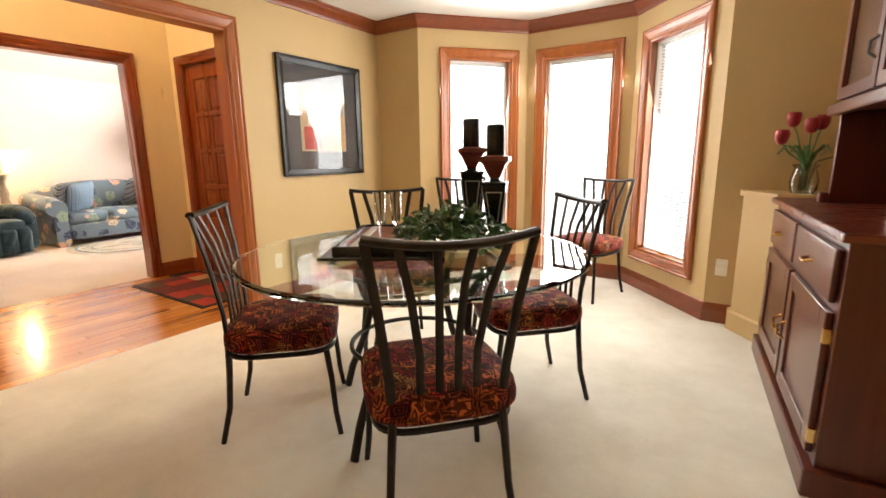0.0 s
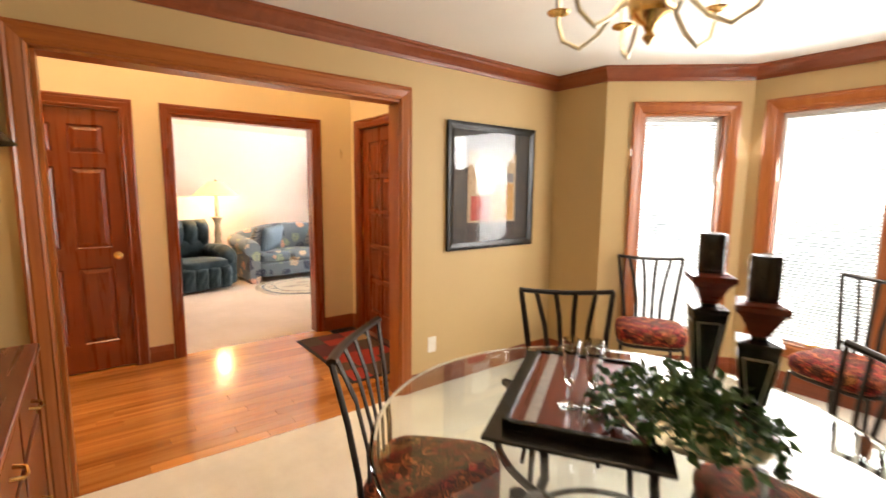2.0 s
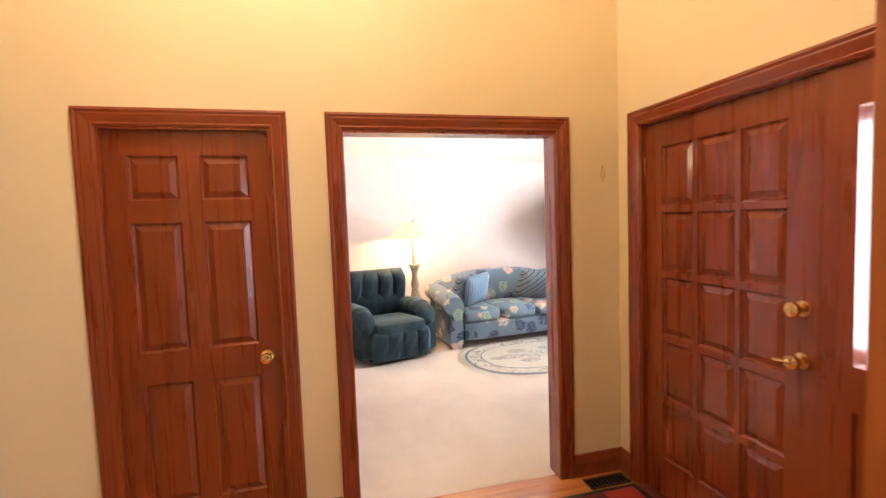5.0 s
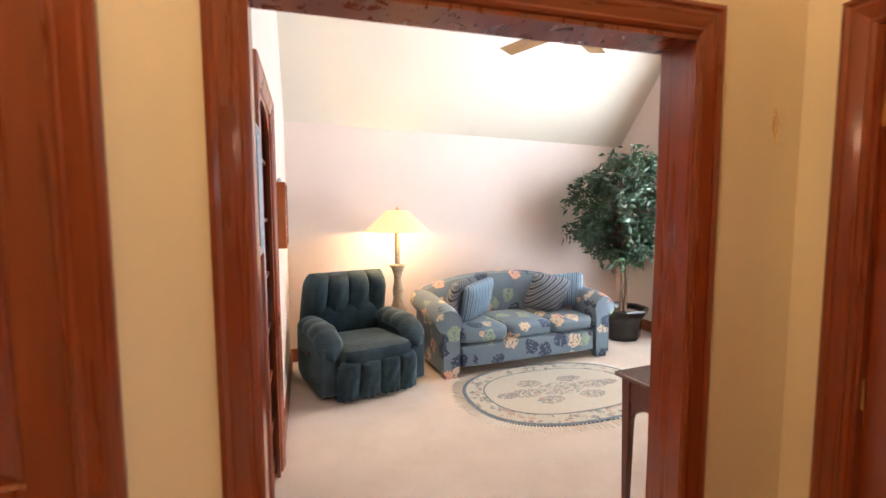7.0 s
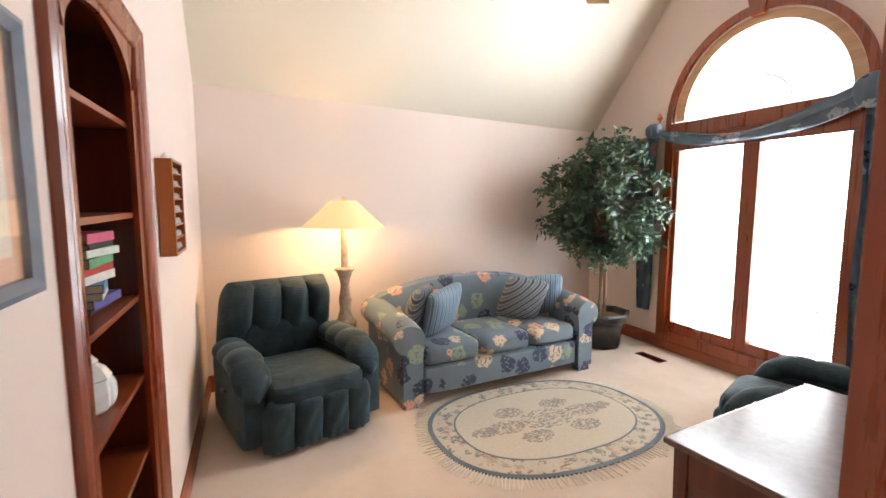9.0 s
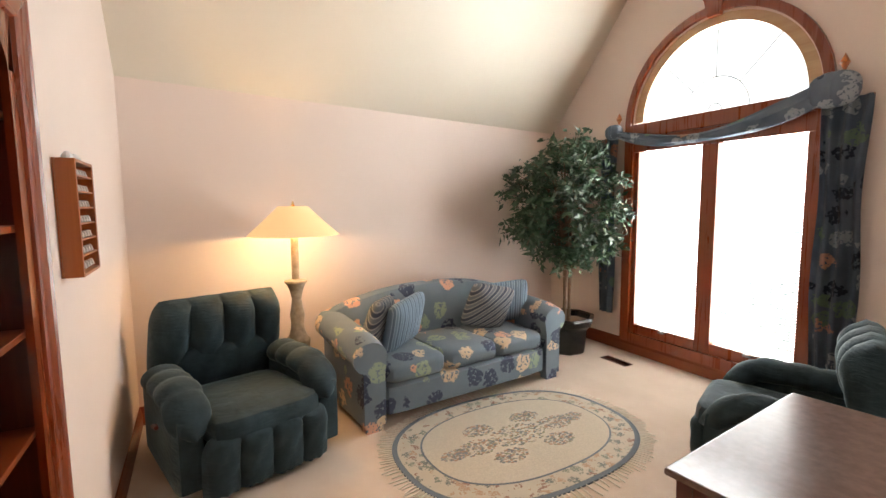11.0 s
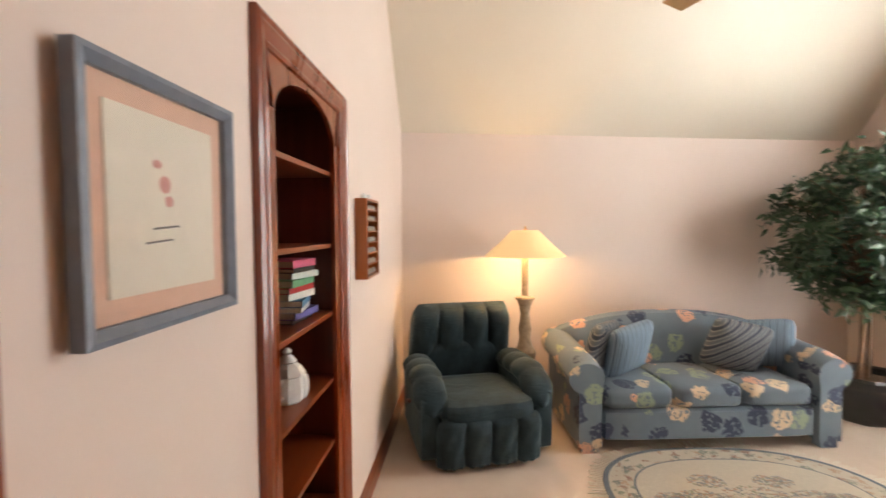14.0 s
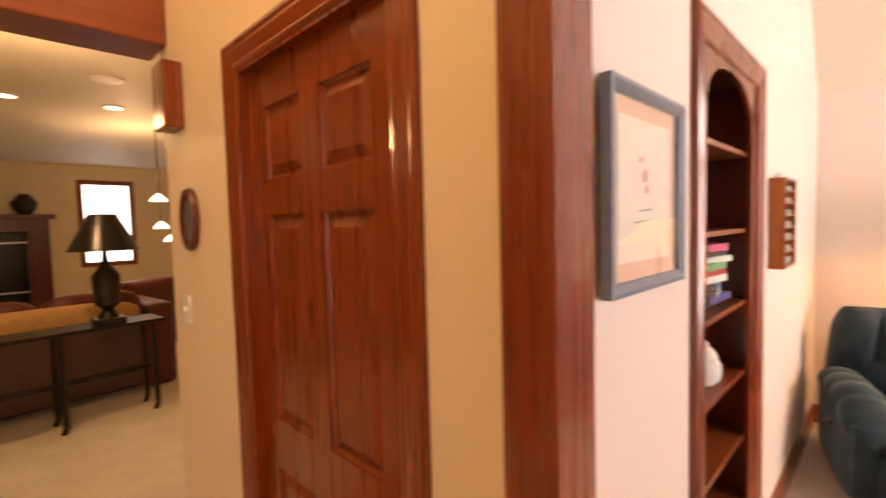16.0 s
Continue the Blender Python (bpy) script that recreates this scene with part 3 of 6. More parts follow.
# ---- fabrics ----
def floral(name, ground, ground2, flowers, leaf, scale):
    mt, nt, b = material(name, 0.85, spec=0.2)
    v = coords(nt)
    vo = node(nt, "ShaderNodeTexVoronoi", Scale=scale)
    wob = node(nt, "ShaderNodeTexNoise", Scale=scale * 2.5, Detail=3)
    nt.links.new(v, wob.inputs[0])
    mixv = nt.nodes.new("ShaderNodeVectorMath")
    mixv.operation = "MULTIPLY_ADD"
    mixv.inputs[1].default_value = (0.10, 0.10, 0.10)
    nt.links.new(wob.outputs[1], mixv.inputs[0])
    nt.links.new(v, mixv.inputs[2])
    nt.links.new(mixv.outputs[0], vo.inputs[0])
    n1 = node(nt, "ShaderNodeTexNoise", Scale=4.0, Detail=4)
    nt.links.new(v, n1.inputs[0])
    base = ramp(nt, n1.outputs[0], [(0.35, ground), (0.65, ground2)])
    sep = nt.nodes.new("ShaderNodeSeparateColor")
    nt.links.new(vo.outputs["Color"], sep.inputs[0])
    cr = nt.nodes.new("ShaderNodeValToRGB")
    cr.color_ramp.interpolation = "CONSTANT"
    cols = flowers + [leaf]
    while len(cr.color_ramp.elements) < len(cols):
        cr.color_ramp.elements.new(0.5)
    for i, (e, c) in enumerate(zip(cr.color_ramp.elements, cols)):
        e.position, e.color = i / len(cols), (*c, 1)
    nt.links.new(sep.outputs[0], cr.inputs[0])
    mask = ramp(nt, vo.outputs["Distance"], [(0.40, (1, 1, 1)), (0.43, (0, 0, 0))])
    petal = node(nt, "ShaderNodeTexNoise", Scale=scale * 7, Detail=2)
    nt.links.new(v, petal.inputs[0])
    pm = ramp(nt, petal.outputs[0], [(0.40, (0, 0, 0)), (0.44, (1, 1, 1))])
    mm = nt.nodes.new("ShaderNodeMath")
    mm.operation = "MULTIPLY"
    nt.links.new(mask, mm.inputs[0])
    nt.links.new(pm, mm.inputs[1])
    mix = nt.nodes.new("ShaderNodeMix")
    mix.data_type = "RGBA"
    nt.links.new(mm.outputs[0], mix.inputs[0])
    nt.links.new(base, mix.inputs[6])
    nt.links.new(cr.outputs[0], mix.inputs[7])
    nt.links.new(mix.outputs[2], b.inputs["Base Color"])
    weave = node(nt, "ShaderNodeTexNoise", Scale=400, Detail=1)
    nt.links.new(v, weave.inputs[0])
    bump(nt, b, weave.outputs[0], 0.3, 0.002)
    b.inputs["Sheen Weight"].default_value = 0.15
    return mt


def striped(name, c0, c1, c2, direction, scale):
    mt, nt, b = material(name, 0.8, spec=0.2)
    v = coords(nt)
    rot = nt.nodes.new("ShaderNodeMapping")
    rot.inputs["Rotation"].default_value = direction
    nt.links.new(v, rot.inputs[0])
    w = node(nt, "ShaderNodeTexWave", Scale=scale, Distortion=0.6, Detail=2)
    nt.links.new(rot.outputs[0], w.inputs[0])
    nt.links.new(ramp(nt, w.outputs[0], [(0.2, c0), (0.5, c1), (0.8, c2)]), b.inputs["Base Color"])
    bump(nt, b, w.outputs[0], 0.2, 0.003)
    return mt


def velvet(name, c0, c1):
    mt, nt, b = material(name, 0.75, spec=0.2)
    v = coords(nt, (1, 1, 0.6))
    n1 = node(nt, "ShaderNodeTexNoise", Scale=9, Detail=5, Roughness=0.6)
    n2 = node(nt, "ShaderNodeTexNoise", Scale=13, Detail=4, Distortion=1.5)
    nt.links.new(v, n1.inputs[0])
    nt.links.new(coords(nt, (0.5, 0.5, 2.0)), n2.inputs[0])
    nt.links.new(ramp(nt, n1.outputs[0], [(0.3, c0), (0.7, c1)]), b.inputs["Base Color"])
    b.inputs["Sheen Weight"].default_value = 0.3
    b.inputs["Sheen Roughness"].default_value = 0.35
    b.inputs["Sheen Tint"].default_value = (0.6, 0.8, 0.85, 1)
    bump(nt, b, n2.outputs[0], 0.45, 0.014)
    return mt


def swirl(name):
    mt, nt, b = material(name, 0.8, spec=0.2)
    v = coords(nt)
    vo = node(nt, "ShaderNodeTexVoronoi", Scale=17)
    vo.distance = "CHEBYCHEV"
    wob = node(nt, "ShaderNodeTexNoise", Scale=9, Detail=3)
    nt.links.new(v, wob.inputs[0])
    mv = nt.nodes.new("ShaderNodeVectorMath")
    mv.operation = "MULTIPLY_ADD"
    mv.inputs[1].default_value = (0.09, 0.09, 0.09)
    nt.links.new(wob.outputs[1], mv.inputs[0])
    nt.links.new(v, mv.inputs[2])
    nt.links.new(mv.outputs[0], vo.inputs[0])
    w = node(nt, "ShaderNodeMath")
    w.operation = "SINE"
    mul = nt.nodes.new("ShaderNodeMath")
    mul.operation = "MULTIPLY"
    mul.inputs[1].default_value = 38
    nt.links.new(vo.outputs["Distance"], mul.inputs[0])
    nt.links.new(mul.outputs[0], w.inputs[0])
    line = ramp(nt, w.outputs[0], [(0.35, (0.012, 0.008, 0.008)), (0.55, (1, 1, 1))])
    cr = ramp(nt, vo.outputs["Color"], [(0.25, (0.42, 0.035, 0.025)), (0.5, (0.62, 0.15, 0.04)), (0.7, (0.24, 0.03, 0.035)), (0.85, (0.52, 0.20, 0.06))])
    big = node(nt, "ShaderNodeTexChecker", Scale=17)
    nt.links.new(v, big.inputs[0])
    dk = ramp(nt, big.outputs[1], [(0.4, (0.35, 0.3, 0.3)), (0.6, (1, 1, 1))])
    m1 = nt.nodes.new("ShaderNodeMix")
    m1.data_type, m1.blend_type = "RGBA", "MULTIPLY"
    m1.inputs[0].default_value = 0.85
    nt.links.new(cr, m1.inputs[6])
    nt.links.new(line, m1.inputs[7])
    m2 = nt.nodes.new("ShaderNodeMix")
    m2.data_type, m2.blend_type = "RGBA", "MULTIPLY"
    m2.inputs[0].default_value = 0.8
    nt.links.new(m1.outputs[2], m2.inputs[6])
    nt.links.new(dk, m2.inputs[7])
    nt.links.new(m2.outputs[2], b.inputs["Base Color"])
    bump(nt, b, w.outputs[0], 0.15, 0.002)
    return mt


M_SEAT = swirl("swirl_patterned_cloth")
M_VELVET = velvet("teal_velour", (0.013, 0.025, 0.031), (0.030, 0.054, 0.068))
M_SOFA = floral("blue_floral_cloth", (0.15, 0.20, 0.245), (0.18, 0.235, 0.28), [(0.72, 0.42, 0.30), (0.05, 0.065, 0.11), (0.68, 0.54, 0.38)], (0.30, 0.38, 0.28), 5.4)
M_PIL1 = striped("blue_plaid_cloth", (0.12, 0.17, 0.23), (0.34, 0.45, 0.53), (0.16, 0.23, 0.30), (0, 0, 0.3), 7)
M_PIL2 = striped("grey_stripe_cloth", (0.06, 0.075, 0.10), (0.36, 0.36, 0.35), (0.15, 0.17, 0.19), (0.3, 0.7, 0.2), 5.5)
M_CURTAIN = floral("blue_curtain_cloth", (0.085, 0.115, 0.16), (0.13, 0.165, 0.215), [(0.50, 0.27, 0.2), (0.02, 0.03, 0.05), (0.30, 0.34, 0.38)], (0.15, 0.22, 0.16), 6.5)
M_LEAF = plain("ficus_leaf", (0.04, 0.085, 0.042), 0.4, var=0.5, scale=6)
M_LEAF2 = plain("garland_leaf", (0.05, 0.12, 0.03), 0.45, var=0.5, scale=14)
M_BARK = plain("bark", (0.16, 0.09, 0.05), 0.8, var=0.4, scale=40, strength=0.5)
M_RED = plain("tulip_petal", (0.30, 0.006, 0.014), 0.5, var=0.3)
M_STEM = plain("tulip_stem", (0.08, 0.17, 0.05), 0.5, var=0.3)
M_CERAMIC = plain("white_ceramic", (0.75, 0.75, 0.73), 0.25, var=0.08)
M_STONE = plain("lamp_stone", (0.42, 0.34, 0.24), 0.6, var=0.25, scale=25, strength=0.3)
M_BLUEFRAME = plain("blue_grey_frame", (0.17, 0.20, 0.25), 0.4, var=0.1)
M_PEACH = plain("peach_mat_board", (0.72, 0.46, 0.34), 0.8, var=0.04)
M_PAPER = plain("cream_paper", (0.78, 0.73, 0.62), 0.8, var=0.04)
M_CHAR = plain("charcoal_mat", (0.030, 0.026, 0.024), 0.6, var=0.1)
M_TANPAINT = plain("art_tan", (0.45, 0.33, 0.2), 0.7, var=0.2)
M_ARTRED = plain("art_red", (0.40, 0.06, 0.04), 0.7, var=0.2)
M_ARTGOLD = plain("art_gold", (0.50, 0.27, 0.09), 0.7, var=0.2)
M_BEIGE = plain("rug_cream", (0.58, 0.52, 0.42), 0.95, var=0.1, scale=120, strength=0.4)
M_DESKTOP = plain("desk_top_lacquer", (0.17, 0.11, 0.09), 0.22, var=0.15)
M_LEATHER = plain("oxblood_leather", (0.12, 0.015, 0.012), 0.35, var=0.3)
M_GOLD = plain("gold_rim", (0.6, 0.45, 0.2), 0.3, 0.8)
M_SILVER = plain("silver_inlay", (0.5, 0.48, 0.45), 0.35, 0.6)

# ---- doors ----
def panel_door(name, m, w, h, cols, rows, label, hinge_u, knobs):
    """A panelled slab; m: frame with x along, y out, z up; cols, rows: spans of the panels."""
    d = tagged(new(name), label, "door", kind="structure")
    bm = bmesh.new()
    t0, t1 = -0.042, 0.0
    us = [0] + [u for c in cols for u in c] + [w]
    zs = [0] + [z for r in rows for z in r] + [h]
    for i in range(0, len(us), 2):
        box(bm, us[i], us[i + 1], t0, t1, 0, h, m=m)
    for c in cols:
        for i in range(0, len(zs), 2):
            box(bm, c[0], c[1], t0, t1, zs[i], zs[i + 1], m=m)
    part("stiles_and_rails", bm, M_DOOR, d)
    for c in cols:
        for r in rows:
            bm = bmesh.new()
            lv = [(0.0, -0.006), (0.008, -0.014), (0.014, -0.014), (0.040, -0.003), (0.044, -0.003)]
            loops = []
            for o, y in lv:
                loops.append([bm.verts.new(m @ Vector(p)) for p in ((c[0] + o, y, r[0] + o), (c[1] - o, y, r[0] + o), (c[1] - o, y, r[1] - o), (c[0] + o, y, r[1] - o))])
            for a, b_ in zip(loops, loops[1:]):
                for i in range(4):
                    bm.faces.new((a[i], a[(i + 1) % 4], b_[(i + 1) % 4], b_[i]))
            bm.faces.new(loops[-1])
            part("panel", bm, M_DOOR, d)
    for z in (0.22, h / 2, h - 0.22):
        part("hinge", tb([m @ Vector((hinge_u, 0.008, z - 0.045)), m @ Vector((hinge_u, 0.008, z + 0.045))], 0.007), M_BRASS, d)
    for u, z, r in knobs:
        k = m @ T(u, 0, z, -90, 0, 0)
        part("knob", lt([(0.030, 0), (0.031, 0.005), (0.014, 0.009), (0.011, 0.03), (r * 0.8, 0.036), (r, 0.05), (r * 0.9, 0.062), (r * 0.4, 0.068)], 20, k), M_BRASS, d, smooth=True)
    return d


m = plane_m((FW - 0.03, -0.012), (FW - 0.03, 1))
panel_door("door_closet", m @ T(0, 0, 0.012), 0.724, 2.02, [(0.10, 0.315), (0.407, 0.625)], [(0.22, 0.815), (0.97, 1.585), (1.69, 1.90)], "stained six-panel wooden closet door, closed", 0.002, [(0.66, 0.903, 0.027)])
m = plane_m((-4.372, 2.69), (0, 2.69))
dx = 0.945
cs = [(0.125, 0.335), (0.365, 0.572), (0.60, 0.805)]
rs = [(0.215 + 0.343 * i, 0.215 + 0.343 * i + 0.31) for i in range(5)]
panel_door("door_front", m @ T(0, 0, 0.012), dx, 2.025, cs, rs, "stained wooden front door with fifteen raised panels, closed", 0.002, [(0.87, 1.175, 0.03), (0.87, 0.975, 0.03)])
part("lever", tb([(-3.502, 2.63, 0.985), (-3.515, 2.625, 0.99), (-3.565, 2.625, 0.983)], 0.009), M_BRASS, bpy.data.objects["door_front"])
# sidelight beside the front door
sl = tagged(new("window_sidelight"), "narrow sidelight with a wooden lower panel beside the front door", "window", kind="structure")
bm = bmesh.new()
for a in ((-3.424, -3.32, 0, 2.045), (-3.03, -2.995, 0, 2.045), (-3.32, -3.03, 0, 0.16), (-3.32, -3.03, 0.86, 1.02), (-3.32, -3.03, 1.895, 2.045)):
    box(bm, a[0], a[1], 2.675, 2.735, a[2], a[3])
part("frame", bm, M_DOOR, sl)
part("panel", bx(-3.32, -3.03, 2.69, 2.715, 0.16, 0.86, bevel=0.008), M_DOOR, sl)
pane = part("pane", bx(-3.32, -3.03, 2.70, 2.706, 1.0, 1.895), M_PANE, sl)
pane.visible_shadow = False
struct("threshold", bx(-4.38, -2.99, 2.62, 2.82, 0.0, 0.014, bevel=0.004), M_DARKWOOD, "dark wooden threshold of the front door", "threshold")

# ---- arched window of the living room ----
aw = tagged(new("window_arched"), "large arched window in a stained wooden frame above a pair of casements", "window", kind="structure")
MX = Matrix(((1, 0, 0, 0), (0, 0, -1, 0), (0, 1, 0, 0), (0, 0, 0, 1)))


def arch_band(r0, r1, y0, y1, cx, cz, n=36):
    bm = bmesh.new()
    rings = []
    for i in range(n + 1):
        a = math.pi - math.pi * i / n
        c, s = math.cos(a), math.sin(a)
        rings.append([Vector((cx + r * c, y, cz + r * s)) for r, y in ((r0, y0), (r1, y0), (r1, y1), (r0, y1))])
    return loft(bm, rings)


bm = arch_band(0.80, 0.865, 5.295, 5.335, ax, az)
box(bm, ax - 0.865, ax - 0.765, 5.295, 5.335, 0.12, az)
box(bm, ax + 0.765, ax + 0.865, 5.295, 5.335, 0.12, az)
box(bm, ax - 0.765, ax + 0.765, 5.295, 5.335, 0.12, 0.215)
part("casing", bm, M_DOOR, aw)
# lining wood is paler than the casing: daylight on it put into the colour
bm = arch_band(0.69, 0.785, 5.340, 5.450, ax, az + 0.02)
part("arch_frame", bm, wood("daylit_jamb", (0.42, 0.25, 0.12), (0.5, 0.32, 0.17), (0.55, 0.37, 0.2), "x"), aw, "wooden arch lining, coloured paler for the daylight on it")
part("keystone", loft(bmesh.new(), [[Vector((ax + x, y, az + z)) for x, z in ((-0.05, 0.77), (0.05, 0.77), (0.085, 0.91), (0.10, 0.935), (-0.10, 0.935), (-0.085, 0.91))] for y in (5.280, 5.328)]), M_DOOR, aw)
bm = bmesh.new()
box(bm, ax - 0.765, ax + 0.765, 5.285, 5.410, 2.19, 2.32, bevel=0.008)
box(bm, ax - 0.765, ax + 0.765, 5.310, 5.410, 2.05, 2.19)
part("transom", bm, M_DOOR, aw)
bm = bmesh.new()
for a in ((ax - 0.785, ax - 0.715, 0.2, 2.05), (ax + 0.715, ax + 0.785, 0.2, 2.05), (ax - 0.07, ax + 0.07, 0.2, 2.05), (ax - 0.715, ax - 0.07, 0.2, 0.31), (ax + 0.07, ax + 0.715, 0.2, 0.31)):
    box(bm, a[0], a[1], 5.325, 5.410, a[2], a[3], bevel=0.006)
part("frame", bm, M_DOOR, aw)
for x0, x1 in ((ax - 0.715, ax - 0.07), (ax + 0.07, ax + 0.715)):
    p = part("pane", bx(x0, x1, 5.375, 5.380, 0.31, 2.05), M_PANE, aw)
    p.visible_shadow = False
    bm = bmesh.new()
    slats(bm, Matrix.Identity(4), x0 + 0.012, x1 - 0.012, 0.325, 2.045, 5.365, tilt=-0.75)
    tagged(part("blind", bm, M_SLAT, aw, "white mini blind"), kind="stuff")
    bm = bmesh.new()
    box(bm, (x0 + x1) / 2 - 0.03, (x0 + x1) / 2 + 0.03, 5.300, 5.325, 0.285, 0.31, bevel=0.004)
    tube(bm, [((x0 + x1) / 2, 5.300, 0.30), ((x0 + x1) / 2 + 0.04, 5.280, 0.315), ((x0 + x1) / 2 + 0.08, 5.280, 0.32)], 0.006)
    part("crank", bm, M_GREY, aw)
bm = bmesh.new()
for x in (0.0,):
    f = []
    for i in range(29):
        a = math.pi * i / 28
        f.append(bm.verts.new((ax + 0.71 * math.cos(a), 5.380, az + 0.02 + 0.71 * math.sin(a))))
    bm.faces.new(f)
p = part("arch_pane", bm, M_PANE, aw)
p.visible_shadow = False
bm = bmesh.new()
tube(bm, [(ax + 0.28 * math.cos(math.pi * i / 20), 5.365, az + 0.01 + 0.28 * math.sin(math.pi * i / 20)) for i in range(21)], 0.005, 6)
tube(bm, [(ax + 0.06 * math.cos(math.pi * i / 10), 5.365, az + 0.01 + 0.06 * math.sin(math.pi * i / 10)) for i in range(11)], 0.006, 6)
for a in (0.25, 0.5, 0.75):
    c, s = math.cos(math.pi * a), math.sin(math.pi * a)
    tube(bm, [(ax + 0.28 * c, 5.365, az + 0.01 + 0.28 * s), (ax + 0.71 * c, 5.365, az + 0.01 + 0.71 * s)], 0.005, 6)
part("leaded_fan", bm, M_GREY, aw)


# scarf swag and side panels
def cloth_panel(x0, x1, z0, z1, y, folds, amp):
    bm = bmesh.new()
    rings = []
    for i in range(41):
        u = i / 40
        yy = y + amp * math.sin(u * folds * 2 * math.pi)
        x = x0 + (x1 - x0) * u
        rings.append([Vector((x + 0.012 * math.sin(z * 5 + u * 3), yy + 0.01 * math.sin(z * 3.1), z)) for z in np.linspace(z0, z1, 16)])
    loft(bm, rings, closed=False)
    bmesh.ops.solidify(bm, geom=list(bm.faces), thickness=0.003)
    return bm


sw = thing("window_scarf", T(0, 0, 0), "blue floral fabric scarf swagged over the arched window", "curtain")
bm = bmesh.new()
rings = []
for i in range(33):
    u = i / 32
    x = -7.88 + 1.78 * u
    z = 2.25 + 0.05 * u - 0.17 * (1 - (2 * u - 1) ** 2)
    hgt = 0.035 + 0.04 * u + 0.015 * math.sin(u * 9)
    rings.append([Vector((x, 5.24 - 0.035 * math.cos(a) - 0.01 * math.sin(5 * a + 9 * u), z + hgt * math.sin(a))) for a in np.linspace(0, 2 * math.pi, 15)[:-1]])
part("swag", loft(bm, rings), M_CURTAIN, sw, smooth=True)
for x, z, r in ((-7.90, 2.27, 0.095), (-6.06, 2.30, 0.15)):
    part("knot", pf(T(x, 5.24, z), r, 0.06, r * 0.8, 0.8, 0.8, tufts=4, depth=0.25), M_CURTAIN, sw, smooth=True)
    part("holder", lt([(0.008, 0), (0.014, 0.02), (0.03, 0.05), (0.012, 0.09), (0.002, 0.11)], 12, T(x + 0.04, 5.27, z + r * 0.8)), M_OAK, sw)
part("side_panel", cloth_panel(-8.07, -7.87, 0.38, 2.22, 5.26, 2.5, 0.018), M_CURTAIN, sw, smooth=True)
part("side_panel", cloth_panel(-6.12, -5.86, 0.35, 2.24, 5.26, 3, 0.022), M_CURTAIN, sw, smooth=True)

# ---- bookcase built into the living room wall ----
bk = tagged(new("bookcase"), "built-in stained bookcase with an arched top and five shelves", "bookcase", kind="structure")
x0, x1, yb = -6.26, -5.535, 0.66
m = plane_m((-4.69, LW), (-8, LW))
part("casing", casing(m, 0.755, 1.66, 0, 2.17, False), M_DOOR, bk)
bm = bmesh.new()
box(bm, x0 - 0.02, x0 + 0.002, yb, LW + 0.002, 0, 2.12)
box(bm, x1 - 0.002, x1 + 0.02, yb, LW + 0.002, 0, 2.12)
box(bm, x0, x1, yb - 0.02, yb, 0, 2.12)
box(bm, x0, x1, yb, LW, 2.10, 2.125)
part("carcass", bm, M_DARKWOOD, bk)
bm = bmesh.new()
n = 20
cx, hw = (x0 + x1) / 2, (x1 - x0) / 2 - 0.055
top = [(cx + hw * math.cos(math.pi - math.pi * i / n), 1.925 + 0.14 * math.sin(math.pi * i / n)) for i in range(n + 1)]
out = [(x0 + (x1 - x0) * i / n, 2.11) for i in range(n + 1)]
loft(bm, [[Vector((p[0], y, p[1])) for p, y in ((top[i], LW - 0.015), (out[i], LW - 0.015), (out[i], LW + 0.004), (top[i], LW + 0.004))] for i in range(n + 1)])
box(bm, x0, x0 + 0.055, LW - 0.015, LW + 0.004, 0, 1.93)
box(bm, x1 - 0.055, x1, LW - 0.015, LW + 0.004, 0, 1.93)
part("face_frame", bm, M_DOOR, bk)
for z in (1.82, 1.51, 1.21, 0.915, 0.635, 0.36, 0.10):
    part("shelf", bx(x0 + 0.003, x1 - 0.003, yb + 0.001, LW - 0.02, z - 0.02, z, bevel=0.003), M_OAKX, bk)
rng = random.Random(4)
z = 1.211
for i, c in enumerate([(0.03, 0.025, 0.025), (0.10, 0.09, 0.3), (0.7, 0.7, 0.68), (0.08, 0.25, 0.42), (0.72, 0.70, 0.64), (0.45, 0.03, 0.03), (0.12, 0.35, 0.18), (0.6, 0.68, 0.62), (0.02, 0.02, 0.02), (0.6, 0.10, 0.2)]):
    h = rng.uniform(0.016, 0.029)
    w, l = rng.uniform(0.12, 0.15), rng.uniform(0.17, 0.21)
    bt = thing("book", T(-6.00 + rng.uniform(-0.02, 0.02), 0.86 + rng.uniform(-0.01, 0.015), z, 0, 0, rng.uniform(-15, 15)), "book lying flat in a stack on the bookcase shelf", "book", "stacked books on the shelf")
    cm = plain("book_cover", c, 0.5)
    bm = bmesh.new()
    box(bm, -l / 2, l / 2, -w / 2, w / 2, 0, 0.003)
    box(bm, -l / 2, l / 2, -w / 2, w / 2, h - 0.003, h)
    box(bm, -l / 2, l / 2, w / 2 - 0.003, w / 2, 0, h)
    part("cover", bm, cm, bt)
    part("page_block", bx(-l / 2 + 0.004, l / 2 - 0.004, -w / 2 + 0.004, w / 2 - 0.004, 0.003, h - 0.003), M_PAPER, bt)
    z += h + 0.0005
for i in range(3):
    h = 0.22 + 0.02 * i
    bt = thing("book", T(-5.60 - 0.04 * i, 0.80, 1.511 if i < 2 else 0.636), "book standing upright at the end of the shelf", "book")
    part("cover", bx(-0.016, 0.016, -0.08, 0.09, 0, h, bevel=0.003), plain("book_cover", [(0.4, 0.42, 0.36), (0.35, 0.08, 0.09), (0.4, 0.03, 0.03)][i], 0.5), bt)
